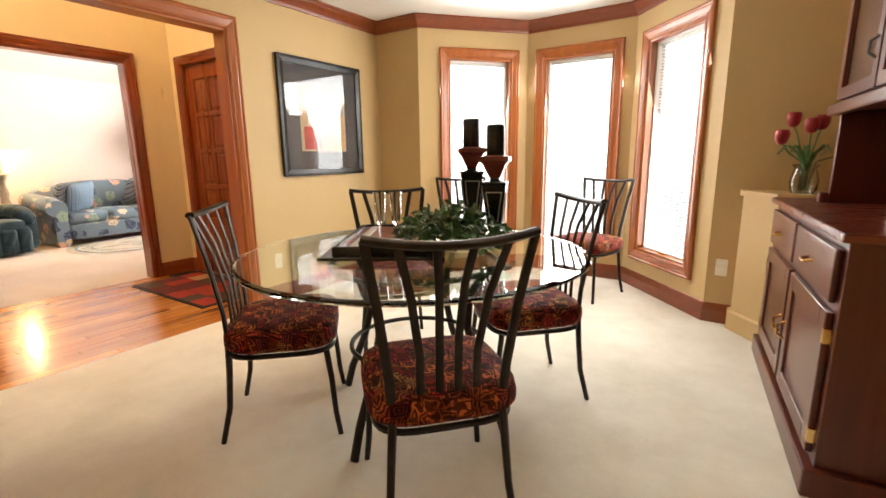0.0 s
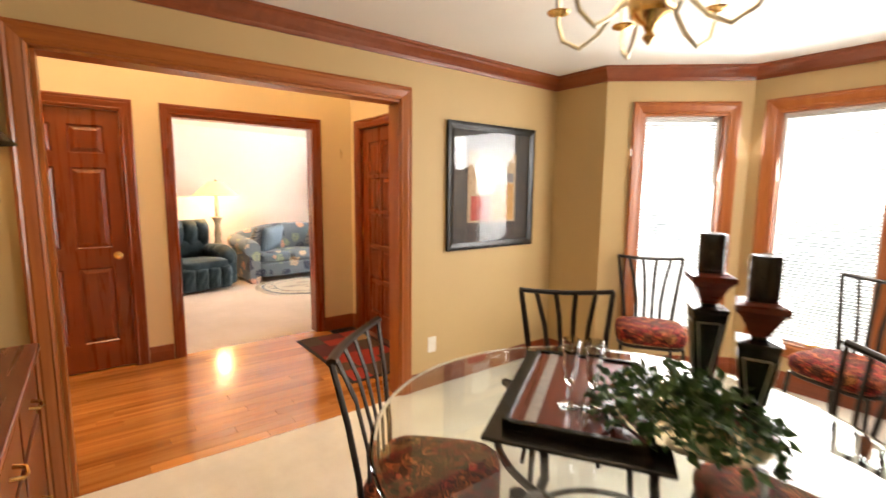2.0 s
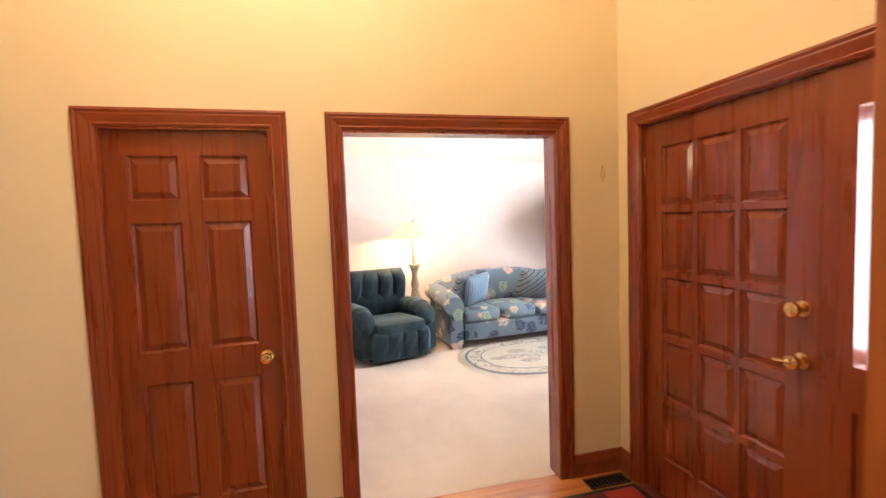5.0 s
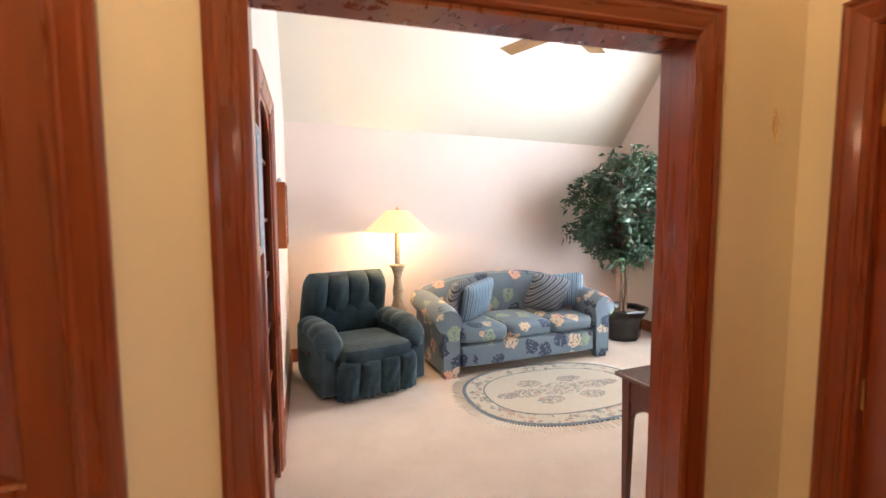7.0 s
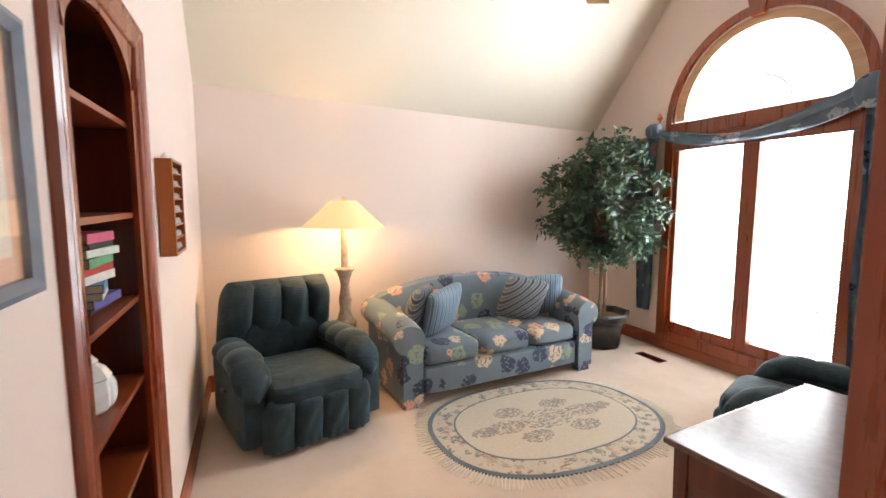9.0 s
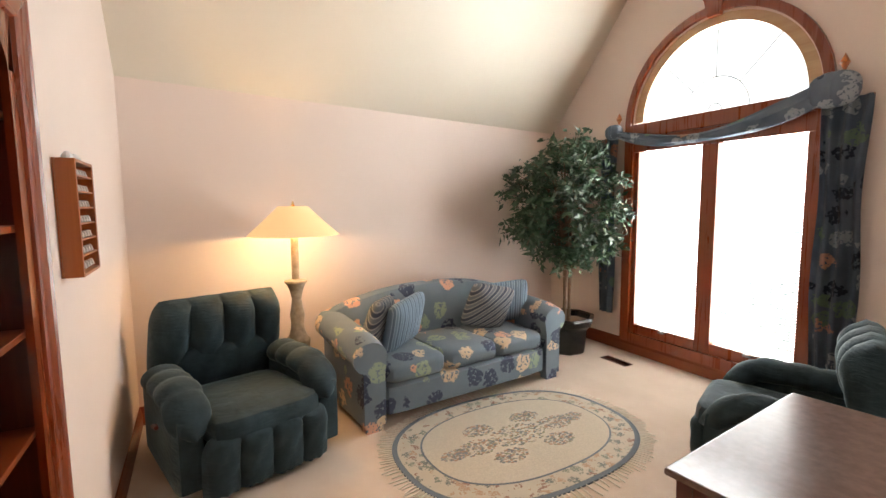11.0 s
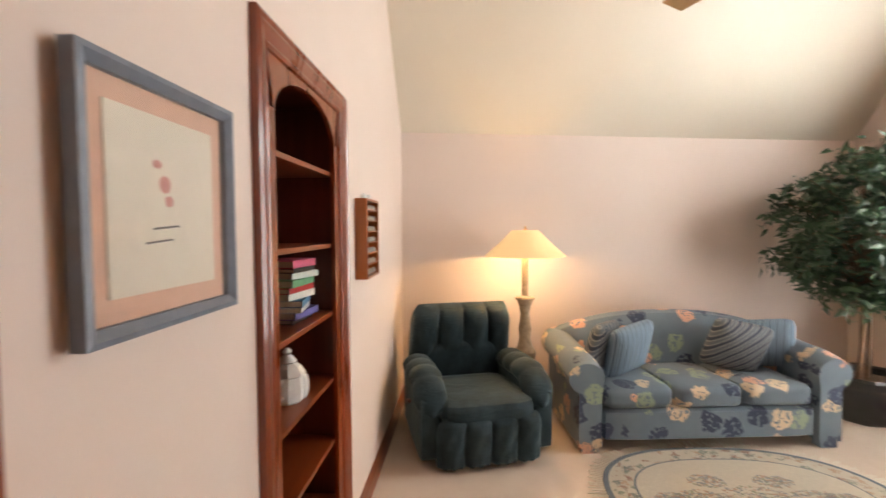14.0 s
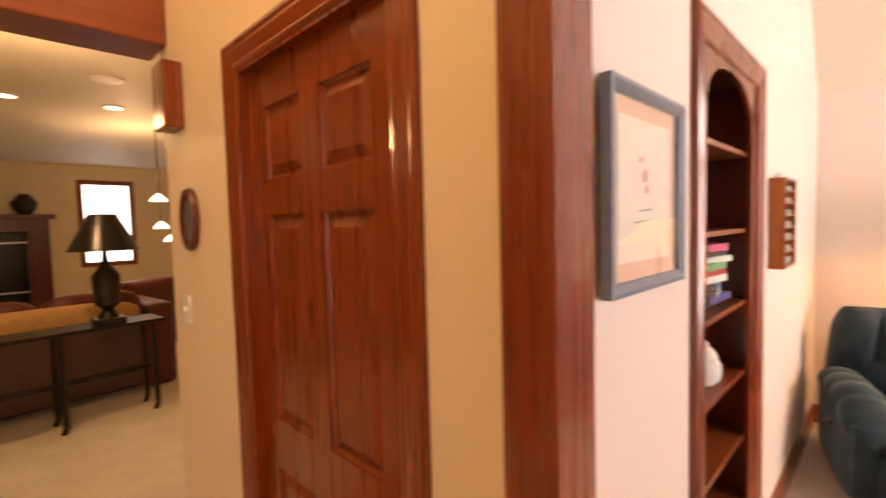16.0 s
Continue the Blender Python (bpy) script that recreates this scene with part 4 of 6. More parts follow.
jar = thing("figurine", T(-5.93, 0.88, 0.916), "white glazed ceramic house-shaped jar on the bookcase shelf", "figurine")
part("body", lt([(0.05, 0), (0.062, 0.01), (0.066, 0.06), (0.06, 0.10), (0.068, 0.105), (0.05, 0.135), (0.03, 0.15)], 8, None, 0.4), M_CERAMIC, jar)
part("lid", lt([(0.03, 0.15), (0.036, 0.155), (0.02, 0.175), (0.012, 0.18), (0.018, 0.192), (0.008, 0.205)], 12), M_CERAMIC, jar, smooth=True)
part("handle", tb([(0.06, 0, 0.03), (0.095, 0, 0.04), (0.10, 0, 0.08), (0.06, 0, 0.10)], 0.008), M_CERAMIC, jar, smooth=True)
part("ornament", pf(T(-0.03, 0.05, 0.05), 0.03, 0.02, 0.05, 0.9, 0.9, 12, 8), M_CERAMIC, jar, smooth=True)


# ---- pictures and small wall things ----
def framed(name, m, w, h, fw, fd, fmat, mats, label, glass=True):
    p = thing(name, m, label, "picture")
    prof = [(0, 0), (0, fd), (fw * 0.4, fd * 1.1), (fw, fd * 0.7), (fw, 0)]
    part("frame", casing(Matrix.Identity(4), 0, w, 0, h, True, prof), fmat, p)
    for i, (o, mt_) in enumerate(mats):
        part("mat_board" if i < len(mats) - 1 else "print", bx(o, w - o, 0, 0.006 + 0.003 * i, o, h - o), mt_, p)
    if glass:
        g = part("glass", bx(fw * 0.9, w - fw * 0.9, fd * 0.55, fd * 0.55 + 0.002, fw * 0.9, h - fw * 0.9), M_PANE, p)
        g.visible_shadow = False
    return p


dp = framed("framed_print", plane_m((W1 + 0.002, 2.535), (W1 + 0.002, 3.5), 1.012), 0.90, 0.935, 0.055, 0.028, M_BLACK, [(0.05, M_CHAR), (0.20, M_TANPAINT)], "abstract print in a charcoal mat and a wide black frame")
for nm, u0, u1, z0, z1, mt_ in (("red_block", 0.23, 0.42, 0.215, 0.40, M_ARTRED), ("gold_block", 0.47, 0.68, 0.215, 0.50, M_ARTGOLD), ("pale_block", 0.28, 0.46, 0.42, 0.66, M_PAPER), ("dark_stroke", 0.45, 0.62, 0.64, 0.67, M_CHAR), ("grey_block", 0.50, 0.68, 0.51, 0.58, M_GREY)):
    part(nm, bx(u0, u1, 0.009, 0.0105, z0, z1), mt_, dp)
ar_ = framed("framed_drawing", plane_m((-4.852, LW + 0.012), (-6, LW + 0.012), 1.40), 0.425, 0.44, 0.026, 0.026, M_BLUEFRAME, [(0.022, M_PEACH), (0.065, M_PAPER)], "small pink sketch in a peach mat and a blue-grey frame")
bm = bmesh.new()
for u, z, a, c in ((0.185, 0.29, 0.012, 0.008), (0.205, 0.255, 0.016, 0.016), (0.215, 0.225, 0.012, 0.010)):
    puff(bm, T(u, 0.009, z), a, 0.0012, c, 1, 1, 14, 8)
part("sketch", bm, plain("sketch_pink", (0.6, 0.28, 0.24), 0.8), ar_)
bm = bmesh.new()
for u0, z0, u1, z1 in ((0.17, 0.175, 0.24, 0.18), (0.15, 0.15, 0.22, 0.155)):
    tube(bm, [(u0, 0.0095, z0), (u1, 0.0095, z1)], 0.002, 5)
part("sketch_line", bm, M_GREY, ar_)
rk = thing("display_rack", plane_m((-6.56, LW + 0.002), (-8, LW + 0.002), 1.31), "small wooden wall rack of tiny ornaments", "display rack")
w, h = 0.31, 0.42
part("back_panel", bx(0, w, 0, 0.006, 0, h), M_OAK, rk)
for nm, a in (("side", (0, 0.012, 0, h)), ("side", (w - 0.012, w, 0, h)), ("rail", (0.012, w - 0.012, 0, 0.012)), ("rail", (0.012, w - 0.012, h - 0.012, h))):
    part(nm, bx(a[0], a[1], 0.006, 0.065, a[2], a[3], bevel=0.002, seg=1), M_OAK, rk)
for i in range(1, 7):
    part("shelf", bx(0.012, w - 0.012, 0.006, 0.06, 0.012 + i * 0.058, 0.018 + i * 0.058), M_OAK, rk)
for i in range(7):
    for j in range(6):
        part("ornament", lt([(0.011, 0), (0.012, 0.004), (0.008, 0.02), (0.004, 0.025)], 8, T(0.035 + j * 0.048, 0.04, 0.0185 + i * 0.058)), M_SILVER, rk)
for u in (0.08, 0.2):
    part("top_ornament", lt([(0.02, 0), (0.018, 0.015), (0.006, 0.03)], 10, T(u, 0.03, h)), M_CERAMIC, rk)


def plate(name, m, label, toggle):
    p = thing(name, m, label, "switch" if toggle else "outlet")
    part("plate", bx(-0.035, 0.035, 0, 0.006, -0.057, 0.057, bevel=0.002), M_WHITE, p)
    if toggle:
        part("toggle", bx(-0.005, 0.005, 0.006, 0.018, -0.006, 0.012), M_WHITE, p)
    else:
        for z in (-0.02, 0.02):
            part("socket", lt([(0.016, 0.006), (0.015, 0.009)], 14, T(0, 0, z, -90, 0, 0)), M_WHITE, p)


plate("light_switch", plane_m((W1, 0.094), (W1, 1), 1.15), "ivory switch plate on the tan wall", True)
plate("wall_outlet", plane_m((W1, 2.42), (W1, 3), 0.33), "ivory outlet plate on the tan wall", False)
plate("wall_outlet", plane_m((0.20, 3.72), (1, 3.72), 0.39), "ivory outlet plate beside the bay", False)
plate("light_switch", plane_m((FW, -0.62), (FW, 1), 1.24), "ivory switch plate by the closet", True)
ov = thing("oval_picture", plane_m((FW, -0.50), (FW, 1), 1.6), "small oval picture in a dark wooden frame", "picture")
part("frame", lt([(0.13, 0), (0.135, 0.012), (0.125, 0.026), (0.10, 0.02), (0.098, 0.01)], 32, T(0, 0, 0, -90) @ Matrix.Diagonal((0.62, 0.90, 1, 1))), M_DARKWOOD, ov, smooth=True)
part("print", lt([(0.1, 0.004), (0.1, 0.012)], 32, T(0, 0, 0, -90) @ Matrix.Diagonal((0.62, 0.90, 1, 1))), M_GREY, ov)
ch = thing("door_chime", plane_m((FW, -0.60), (FW, 1), 1.95), "wooden door chime box high on the foyer wall", "door chime")
part("box", bx(-0.075, 0.075, 0, 0.07, 0, 0.25, bevel=0.008), M_DOOR, ch)
hk = thing("wall_hook", plane_m((FW, 2.545), (FW, 3), 1.80), "thin wire ornament hook on the cream wall", "hook")
part("wire", tb([(0, 0.004, 0.05), (0.012, 0.012, 0.0), (0, 0.012, -0.05), (-0.01, 0.01, -0.01), (0, 0.004, 0.03)], 0.002, 5), M_BRASS, hk)


def vent(x0, x1, y0, y1, z, label, mat_):
    v = thing("floor_vent", T((x0 + x1) / 2, (y0 + y1) / 2, z), label, "vent")
    hx, hy = (x1 - x0) / 2, (y1 - y0) / 2
    bm = bmesh.new()
    for a in ((-hx, hx, -hy, -hy + 0.015), (-hx, hx, hy - 0.015, hy), (-hx, -hx + 0.015, -hy, hy), (hx - 0.015, hx, -hy, hy)):
        box(bm, a[0], a[1], a[2], a[3], 0, 0.006)
    part("frame", bm, mat_, v)
    part("backing", bx(-hx, hx, -hy, hy, 0, 0.001), M_BLACK, v)
    n = 9
    for i in range(n):
        if hx > hy:
            x = -hx + 0.02 + (2 * hx - 0.04) * (i + 0.5) / n
            part("slat", bx(x - 0.004, x + 0.004, -hy + 0.012, hy - 0.012, 0.001, 0.005), mat_, v)
        else:
            y = -hy + 0.02 + (2 * hy - 0.04) * (i + 0.5) / n
            part("slat", bx(-hx + 0.012, hx - 0.012, y - 0.004, y + 0.004, 0.001, 0.005), mat_, v)


vent(-4.52, -4.42, 2.36, 2.62, 0.0, "dark metal register in the oak floor", M_IRON)
vent(-7.72, -7.42, 4.93, 5.04, 0.0, "brown metal register in the carpet by the window", M_DARKWOOD)

# ---- foyer mat of coloured blocks ----
fm = thing("door_mat", T(-3.80, 2.295, 0.0), "rectangular red, tan and black block-patterned mat before the front door", "mat")
part("border", bx(-0.60, 0.60, -0.325, 0.325, 0, 0.008, bevel=0.003), plain("mat_black", (0.015, 0.012, 0.01), 0.95, var=0.3, scale=150, strength=0.5), fm)
MATC = [plain("mat_red", (0.32, 0.025, 0.016), 0.95, scale=150, strength=0.5), plain("mat_tan", (0.42, 0.27, 0.13), 0.95, scale=150, strength=0.5), plain("mat_maroon", (0.10, 0.012, 0.012), 0.95, scale=150, strength=0.5), plain("mat_brown", (0.07, 0.04, 0.022), 0.95, scale=150, strength=0.5)]
rng = random.Random(11)
last = -1
for j, (ya, yb_) in enumerate(((-0.295, -0.13), (-0.128, 0.10), (0.102, 0.295))):
    x = -0.57
    while x < 0.56:
        w = min(rng.uniform(0.13, 0.34), 0.57 - x)
        if 0.57 - (x + w) < 0.08:
            w = 0.57 - x
        k = rng.choice([q for q in (0, 0, 1, 2, 3) if q != last])
        last = k
        part("colour_block", bx(x, x + w - 0.002, ya, yb_, 0.008, 0.0105), MATC[k], fm)
        x += w

# ---- dining chairs ----
def dining_chair(m, label, group):
    c = thing("dining_chair", m, label, "chair", group)
    part("cushion", pf(T(0, 0.0, 0.435), 0.238, 0.228, 0.065, 0.5, 0.42, 36, 14), M_SEAT, c, "red, black and orange swirl-patterned cushion", smooth=True)
    ring = []
    for i in range(33):
        a = 2 * math.pi * i / 32
        ring.append((0.215 * spow(math.cos(a), 0.45), 0.21 * spow(math.sin(a), 0.45), 0.372))
    part("seat_frame", tb(ring, 0.012, 6), M_IRON, c, smooth=True)
    for s in (-1, 1):
        part("leg", tb([(s * 0.20, 0.185, 0.375), (s * 0.207, 0.20, 0.25), (s * 0.215, 0.21, 0.1), (s * 0.225, 0.225, 0.0)], 0.013, 8, 0.011), M_IRON, c, smooth=True)
        part("leg", tb([(s * 0.165, -0.20, 0.44), (s * 0.175, -0.205, 0.30), (s * 0.185, -0.215, 0.15), (s * 0.20, -0.25, 0.0)], 0.014, 8, 0.011), M_IRON, c, smooth=True)
        part("stile", tb([(s * 0.165, -0.20, 0.42), (s * 0.175, -0.205, 0.55), (s * 0.20, -0.23, 0.75), (s * 0.23, -0.265, 0.95)], 0.016, 8, 0.014, 0.6), M_IRON, c, smooth=True)
        part("slat", tb([(s * 0.085, -0.20, 0.44), (s * 0.085, -0.205, 0.6), (s * 0.11, -0.235, 0.78), (s * 0.150, -0.285, 0.94)], 0.013, 8, None, 0.4), M_IRON, c, smooth=True)
        part("slat", tb([(s * 0.028, -0.20, 0.44), (s * 0.028, -0.21, 0.65), (s * 0.036, -0.25, 0.82), (s * 0.05, -0.295, 0.933)], 0.013, 8, None, 0.4), M_IRON, c, smooth=True)
    part("top_rail", tb([(0.23 * u, -0.265 - 0.04 * (1 - u * u), 0.952 - 0.018 * (1 - u * u)) for u in np.linspace(-1.02, 1.02, 15)], 0.016, 8, None, 0.8), M_IRON, c, smooth=True)
    part("back_bar", tb([(-0.17, -0.20, 0.435), (0.17, -0.20, 0.435)], 0.010, 6), M_IRON, c)
    return c


CL = "dark iron chair with a red swirl-patterned cushion"
ch0 = dining_chair(at(-0.525, 1.32, (-0.73, 0.68)), CL + " at the table", "chairs round the table")
for x, y, f in ((-1.37, 1.38, (0.72, 0.69)), (-0.57, 2.17, (-0.70, -0.71)), (-1.42, 2.22, (0.74, -0.67))):
    copy_thing(ch0, at(x, y, f))
cw = copy_thing(ch0, at(-0.78, 3.95, (-0.30, -0.95)))
tagged(cw, CL + " by the bay window", "chair", "chairs by the bay window")
cw = copy_thing(ch0, at(-1.86, 3.72, (0.55, -0.83)))
tagged(cw, CL + " by the bay window", "chair", "chairs by the bay window")

# ---- glass table ----
TX, TY, TR = -0.89, 1.71, 0.735
tab = thing("dining_table", T(TX, TY, 0, 0, 0, 0), "round glass-topped dining table on curved iron legs", "table")
part("glass_top", lt([(TR - 0.012, 0.738), (TR - 0.003, 0.742), (TR, 0.748), (TR - 0.004, 0.754), (TR - 0.02, 0.757)], 96), M_TABLEGLASS, tab, "clear bevelled glass with a green edge")
bpy.data.objects["glass_top"].visible_shadow = False
for k in range(4):
    a = math.radians(2 + 90 * k)
    d = Vector((math.cos(a), math.sin(a), 0))
    part("leg", tb([d * r + Vector((0, 0, z)) for r, z in ((0.44, 0.0), (0.40, 0.12), (0.31, 0.30), (0.26, 0.45), (0.27, 0.58), (0.34, 0.68), (0.45, 0.725))], 0.02, 8, 0.017, 0.6), M_IRON, tab, smooth=True)
    part("pad", lt([(0.02, 0.724), (0.02, 0.738)], 12, T(d.x * 0.45, d.y * 0.45, 0)), M_BLACK, tab)
for r, z in ((0.36, 0.69), (0.29, 0.34)):
    part("ring", tb([(r * math.cos(2 * math.pi * i / 48), r * math.sin(2 * math.pi * i / 48), z) for i in range(49)], 0.011, 6), M_IRON, tab, smooth=True)

GZ = 0.7575
tray = thing("serving_tray", T(-1.07, 1.78, GZ, 0, 0, 122), "dark wooden rectangular tray with silver inlay on the glass table", "tray")
part("base", bx(-0.375, 0.375, -0.25, 0.25, 0, 0.012, bevel=0.004), M_BLACK, tray)
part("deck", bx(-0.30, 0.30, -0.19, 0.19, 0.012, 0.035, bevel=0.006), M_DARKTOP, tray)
part("inlay", bx(-0.305, 0.305, 0.11, 0.145, 0.035, 0.037), M_SILVER, tray)
for s in (-1, 1):
    part("rim", bx(-0.31, 0.31, s * 0.195 - 0.01, s * 0.195 + 0.01, 0.012, 0.045, bevel=0.004), M_BLACK, tray)
    part("rim", bx(s * 0.31 - 0.01, s * 0.31 + 0.01, -0.185, 0.185, 0.012, 0.045, bevel=0.004), M_BLACK, tray)
dish = thing("oval_dish", T(-0.74, 1.80, GZ + 0.0, 0, 0, 0), "cream oval dish with a gold rim on the glass table", "dish")
part("dish", lt([(0.08, 0), (0.12, 0.008), (0.2, 0.035), (0.205, 0.04), (0.19, 0.038), (0.1, 0.014)], 40, Matrix.Diagonal((1.0, 0.75, 1, 1))), M_GOLD, dish, smooth=True)


def flute(x, y, z):
    g = thing("champagne_flute", T(x, y, z), "clear cut-glass champagne flute on the tray", "glass", "pair of flutes")
    part("foot", lt([(0.032, 0), (0.032, 0.003), (0.008, 0.008), (0.005, 0.02), (0.009, 0.05), (0.005, 0.07)], 20), M_GLASS, g, smooth=True)
    part("bowl", lt([(0.006, 0.07), (0.016, 0.085), (0.023, 0.12), (0.024, 0.16), (0.027, 0.215), (0.0255, 0.215), (0.022, 0.16), (0.020, 0.12), (0.010, 0.09)], 20), M_GLASS, g, smooth=True)


flute(-1.02, 1.64, GZ + 0.036)
flute(-0.965, 1.68, GZ + 0.036)


def leaf_cloud(bm, pts, size, rng, aspect=0.42):
    for p in pts:
        d = Vector((rng.gauss(0, 1), rng.gauss(0, 1), rng.gauss(-0.35, 0.7))).normalized()
        s = d.cross(Vector((rng.gauss(0, 1), rng.gauss(0, 1), rng.gauss(0, 1)))).normalized()
        n = d.cross(s)
        L = size * rng.uniform(0.7, 1.25)
        w = L * aspect
        a = p
        v = [bm.verts.new(q) for q in (a, a + d * L * 0.4 + s * w * 0.5 + n * L * 0.06, a + d * L - n * L * 0.1, a + d * L * 0.4 - s * w * 0.5 + n * L * 0.06, a + d * L * 0.45)]
        bm.faces.new((v[0], v[1], v[4]))
        bm.faces.new((v[1], v[2], v[4]))
        bm.faces.new((v[2], v[3], v[4]))
        bm.faces.new((v[3], v[0], v[4]))


rng = random.Random(7)
gp = thing("greenery", T(-0.76, 1.80, GZ + 0.03), "trailing green ivy arrangement in the dish", "plant")
bm = bmesh.new()
pts = []
for i in range(720):
    a, r = rng.uniform(0, 2 * math.pi), rng.random() ** 0.6
    zz = 0.14 * math.sqrt(max(0, 1 - r * r)) * rng.uniform(0.15, 1.15)
    pts.append(Vector((0.27 * r * math.cos(a), 0.20 * r * math.sin(a), zz + 0.012)))
leaf_cloud(bm, pts, 0.042, rng, 0.6)
for v in bm.verts:
    v.co.z = max(v.co.z, -0.02)
tagged(part("leaves", bm, M_LEAF2, gp), kind="stuff")
bm = bmesh.new()
for i in range(14):
    a = rng.uniform(0, 6.28)
    tube(bm, [(0, 0, 0.0), (0.12 * math.cos(a), 0.09 * math.sin(a), 0.1), (0.24 * math.cos(a), 0.18 * math.sin(a), 0.05)], 0.003, 5)
tagged(part("stem_tangle", bm, M_STEM, gp), kind="stuff")


def candlestick(x, y, h, rz):
    c = thing("candlestick", T(x, y, GZ, 0, 0, rz), "tall tapered dark wooden candlestick with pale inlay", "candlestick", "pair of candlesticks")
    k = math.radians(45)
    part("base", lt([(0.105, 0), (0.105, 0.012), (0.09, 0.02), (0.045, 0.05), (0.035, 0.06)], 4, None, k), M_DARKTOP, c)
    part("shaft", lt([(0.035, 0.06), (0.072, h - 0.13), (0.076, h - 0.125), (0.076, h - 0.115), (0.03, h - 0.108), (0.028, h - 0.10)], 4, None, k), M_BLACK, c)
    part("cup", lt([(0.03, h - 0.10), (0.07, h - 0.04), (0.09, h - 0.025), (0.09, h - 0.008), (0.06, h - 0.003), (0.06, h)], 4, None, k), M_DARKTOP, c)
    for q in range(4):
        m = T(0, 0, 0, 0, 0, 90 * q)
        bm = bmesh.new()
        za, zb = 0.10, h - 0.16
        ra, rb = 0.028 + 0.0035, 0.049 + 0.0035
        fy = lambda z: -(0.0247 + 0.0263 * (z - 0.06) / (h - 0.19)) - 0.001
        for pts_ in ([(-0.014, fy(za), za), (-0.034, fy(zb), zb)], [(0.014, fy(za), za), (0.034, fy(zb), zb)], [(-0.034, fy(zb), zb), (0.034, fy(zb), zb)]):
            tube(bm, [m @ Vector(p) for p in pts_], 0.0035, 4)
        part("inlay", bm, M_SILVER, c)
    cn = thing("candle", T(x, y, GZ + h, 0, 0, rz), "black pillar candle on the candlestick", "candle", "pair of candles")
    part("wax", lt([(0.038, 0), (0.040, 0.004), (0.040, 0.122), (0.036, 0.127), (0.008, 0.121)], 28), M_BLACK, cn, smooth=True)
    part("wick", tb([(0, 0, 0.12), (0.002, 0, 0.135)], 0.0015, 5), M_PAPER, cn)


candlestick(-0.64, 1.98, 0.40, 20)
candlestick(-0.83, 2.10, 0.44, 35)

# ---- chandelier ----
M_IVORY = plain("ivory_enamel", (0.72, 0.66, 0.50), 0.3, 0.25, var=0.12)
cd = thing("chandelier", T(-1.0, 1.93, 2.37), "brass chandelier with curved arms and candle lights", "chandelier")
part("canopy", lt([(0.06, 0.07), (0.06, 0.055), (0.02, 0.035)], 20), M_BRASS, cd, smooth=True)
part("stem", lt([(0.008, 0.04), (0.008, -0.19), (0.02, -0.2), (0.03, -0.22), (0.012, -0.25), (0.05, -0.29), (0.068, -0.33), (0.06, -0.37), (0.02, -0.40), (0.012, -0.42), (0.02, -0.435), (0.003, -0.46)], 20), M_BRASS, cd, smooth=True)
for k in range(6):
    a = 2 * math.pi * k / 6 + 0.3
    d = Vector((math.cos(a), math.sin(a), 0))
    part("arm", tb([d * r + Vector((0, 0, z)) for r, z in ((0.05, -0.31), (0.10, -0.33), (0.16, -0.40), (0.22, -0.435), (0.28, -0.40), (0.30, -0.34), (0.30, -0.31))], 0.008, 8), M_IVORY, cd, smooth=True)
    part("drip_pan", lt([(0.01, -0.315), (0.038, -0.305), (0.04, -0.30), (0.014, -0.298)], 16, T(d.x * 0.30, d.y * 0.30, 0)), M_BRASS, cd, smooth=True)
    part("candle_sleeve", lt([(0.012, -0.298), (0.012, -0.20)], 12, T(d.x * 0.30, d.y * 0.30, 0)), M_CERAMIC, cd)
    # bulbs made to glow along with the added dining fill
    part("bulb", lt([(0.008, -0.20), (0.014, -0.18), (0.012, -0.16), (0.002, -0.13)], 12, T(d.x * 0.30, d.y * 0.30, 0)), M_BULB, cd, smooth=True)

# ---- half wall, hutch, sideboard ----
lw = struct("low_wall", prism(bmesh.new(), [(0.28, 3.72), (0.28, 3.63), (0.45, 3.42), (1.0, 3.42), (1.0, 3.72)], 0, 0.89), M_TAN, "low tan painted angled half wall in the corner", "wall")
struct("low_wall_cap", prism(bmesh.new(), [(0.26, 3.72), (0.26, 3.622), (0.44, 3.40), (1.0, 3.40), (1.0, 3.72)], 0.89, 0.92), M_TAN, "tan painted cap of the half wall", "trim")
struct("low_wall_base", sweep([(0.28, 3.72), (0.28, 3.63), (0.45, 3.42)][::-1], [(0, 0), (-0.02, 0), (-0.02, 0.12), (0, 0.13)]), M_TAN, "tan painted base board of the half wall", "baseboard")

hu = thing("hutch", T(0.765, 0.02, 0, 0, 0, 5.6), "dark cherry hutch with drawers, doors and a glazed upper cabinet", "cabinet")
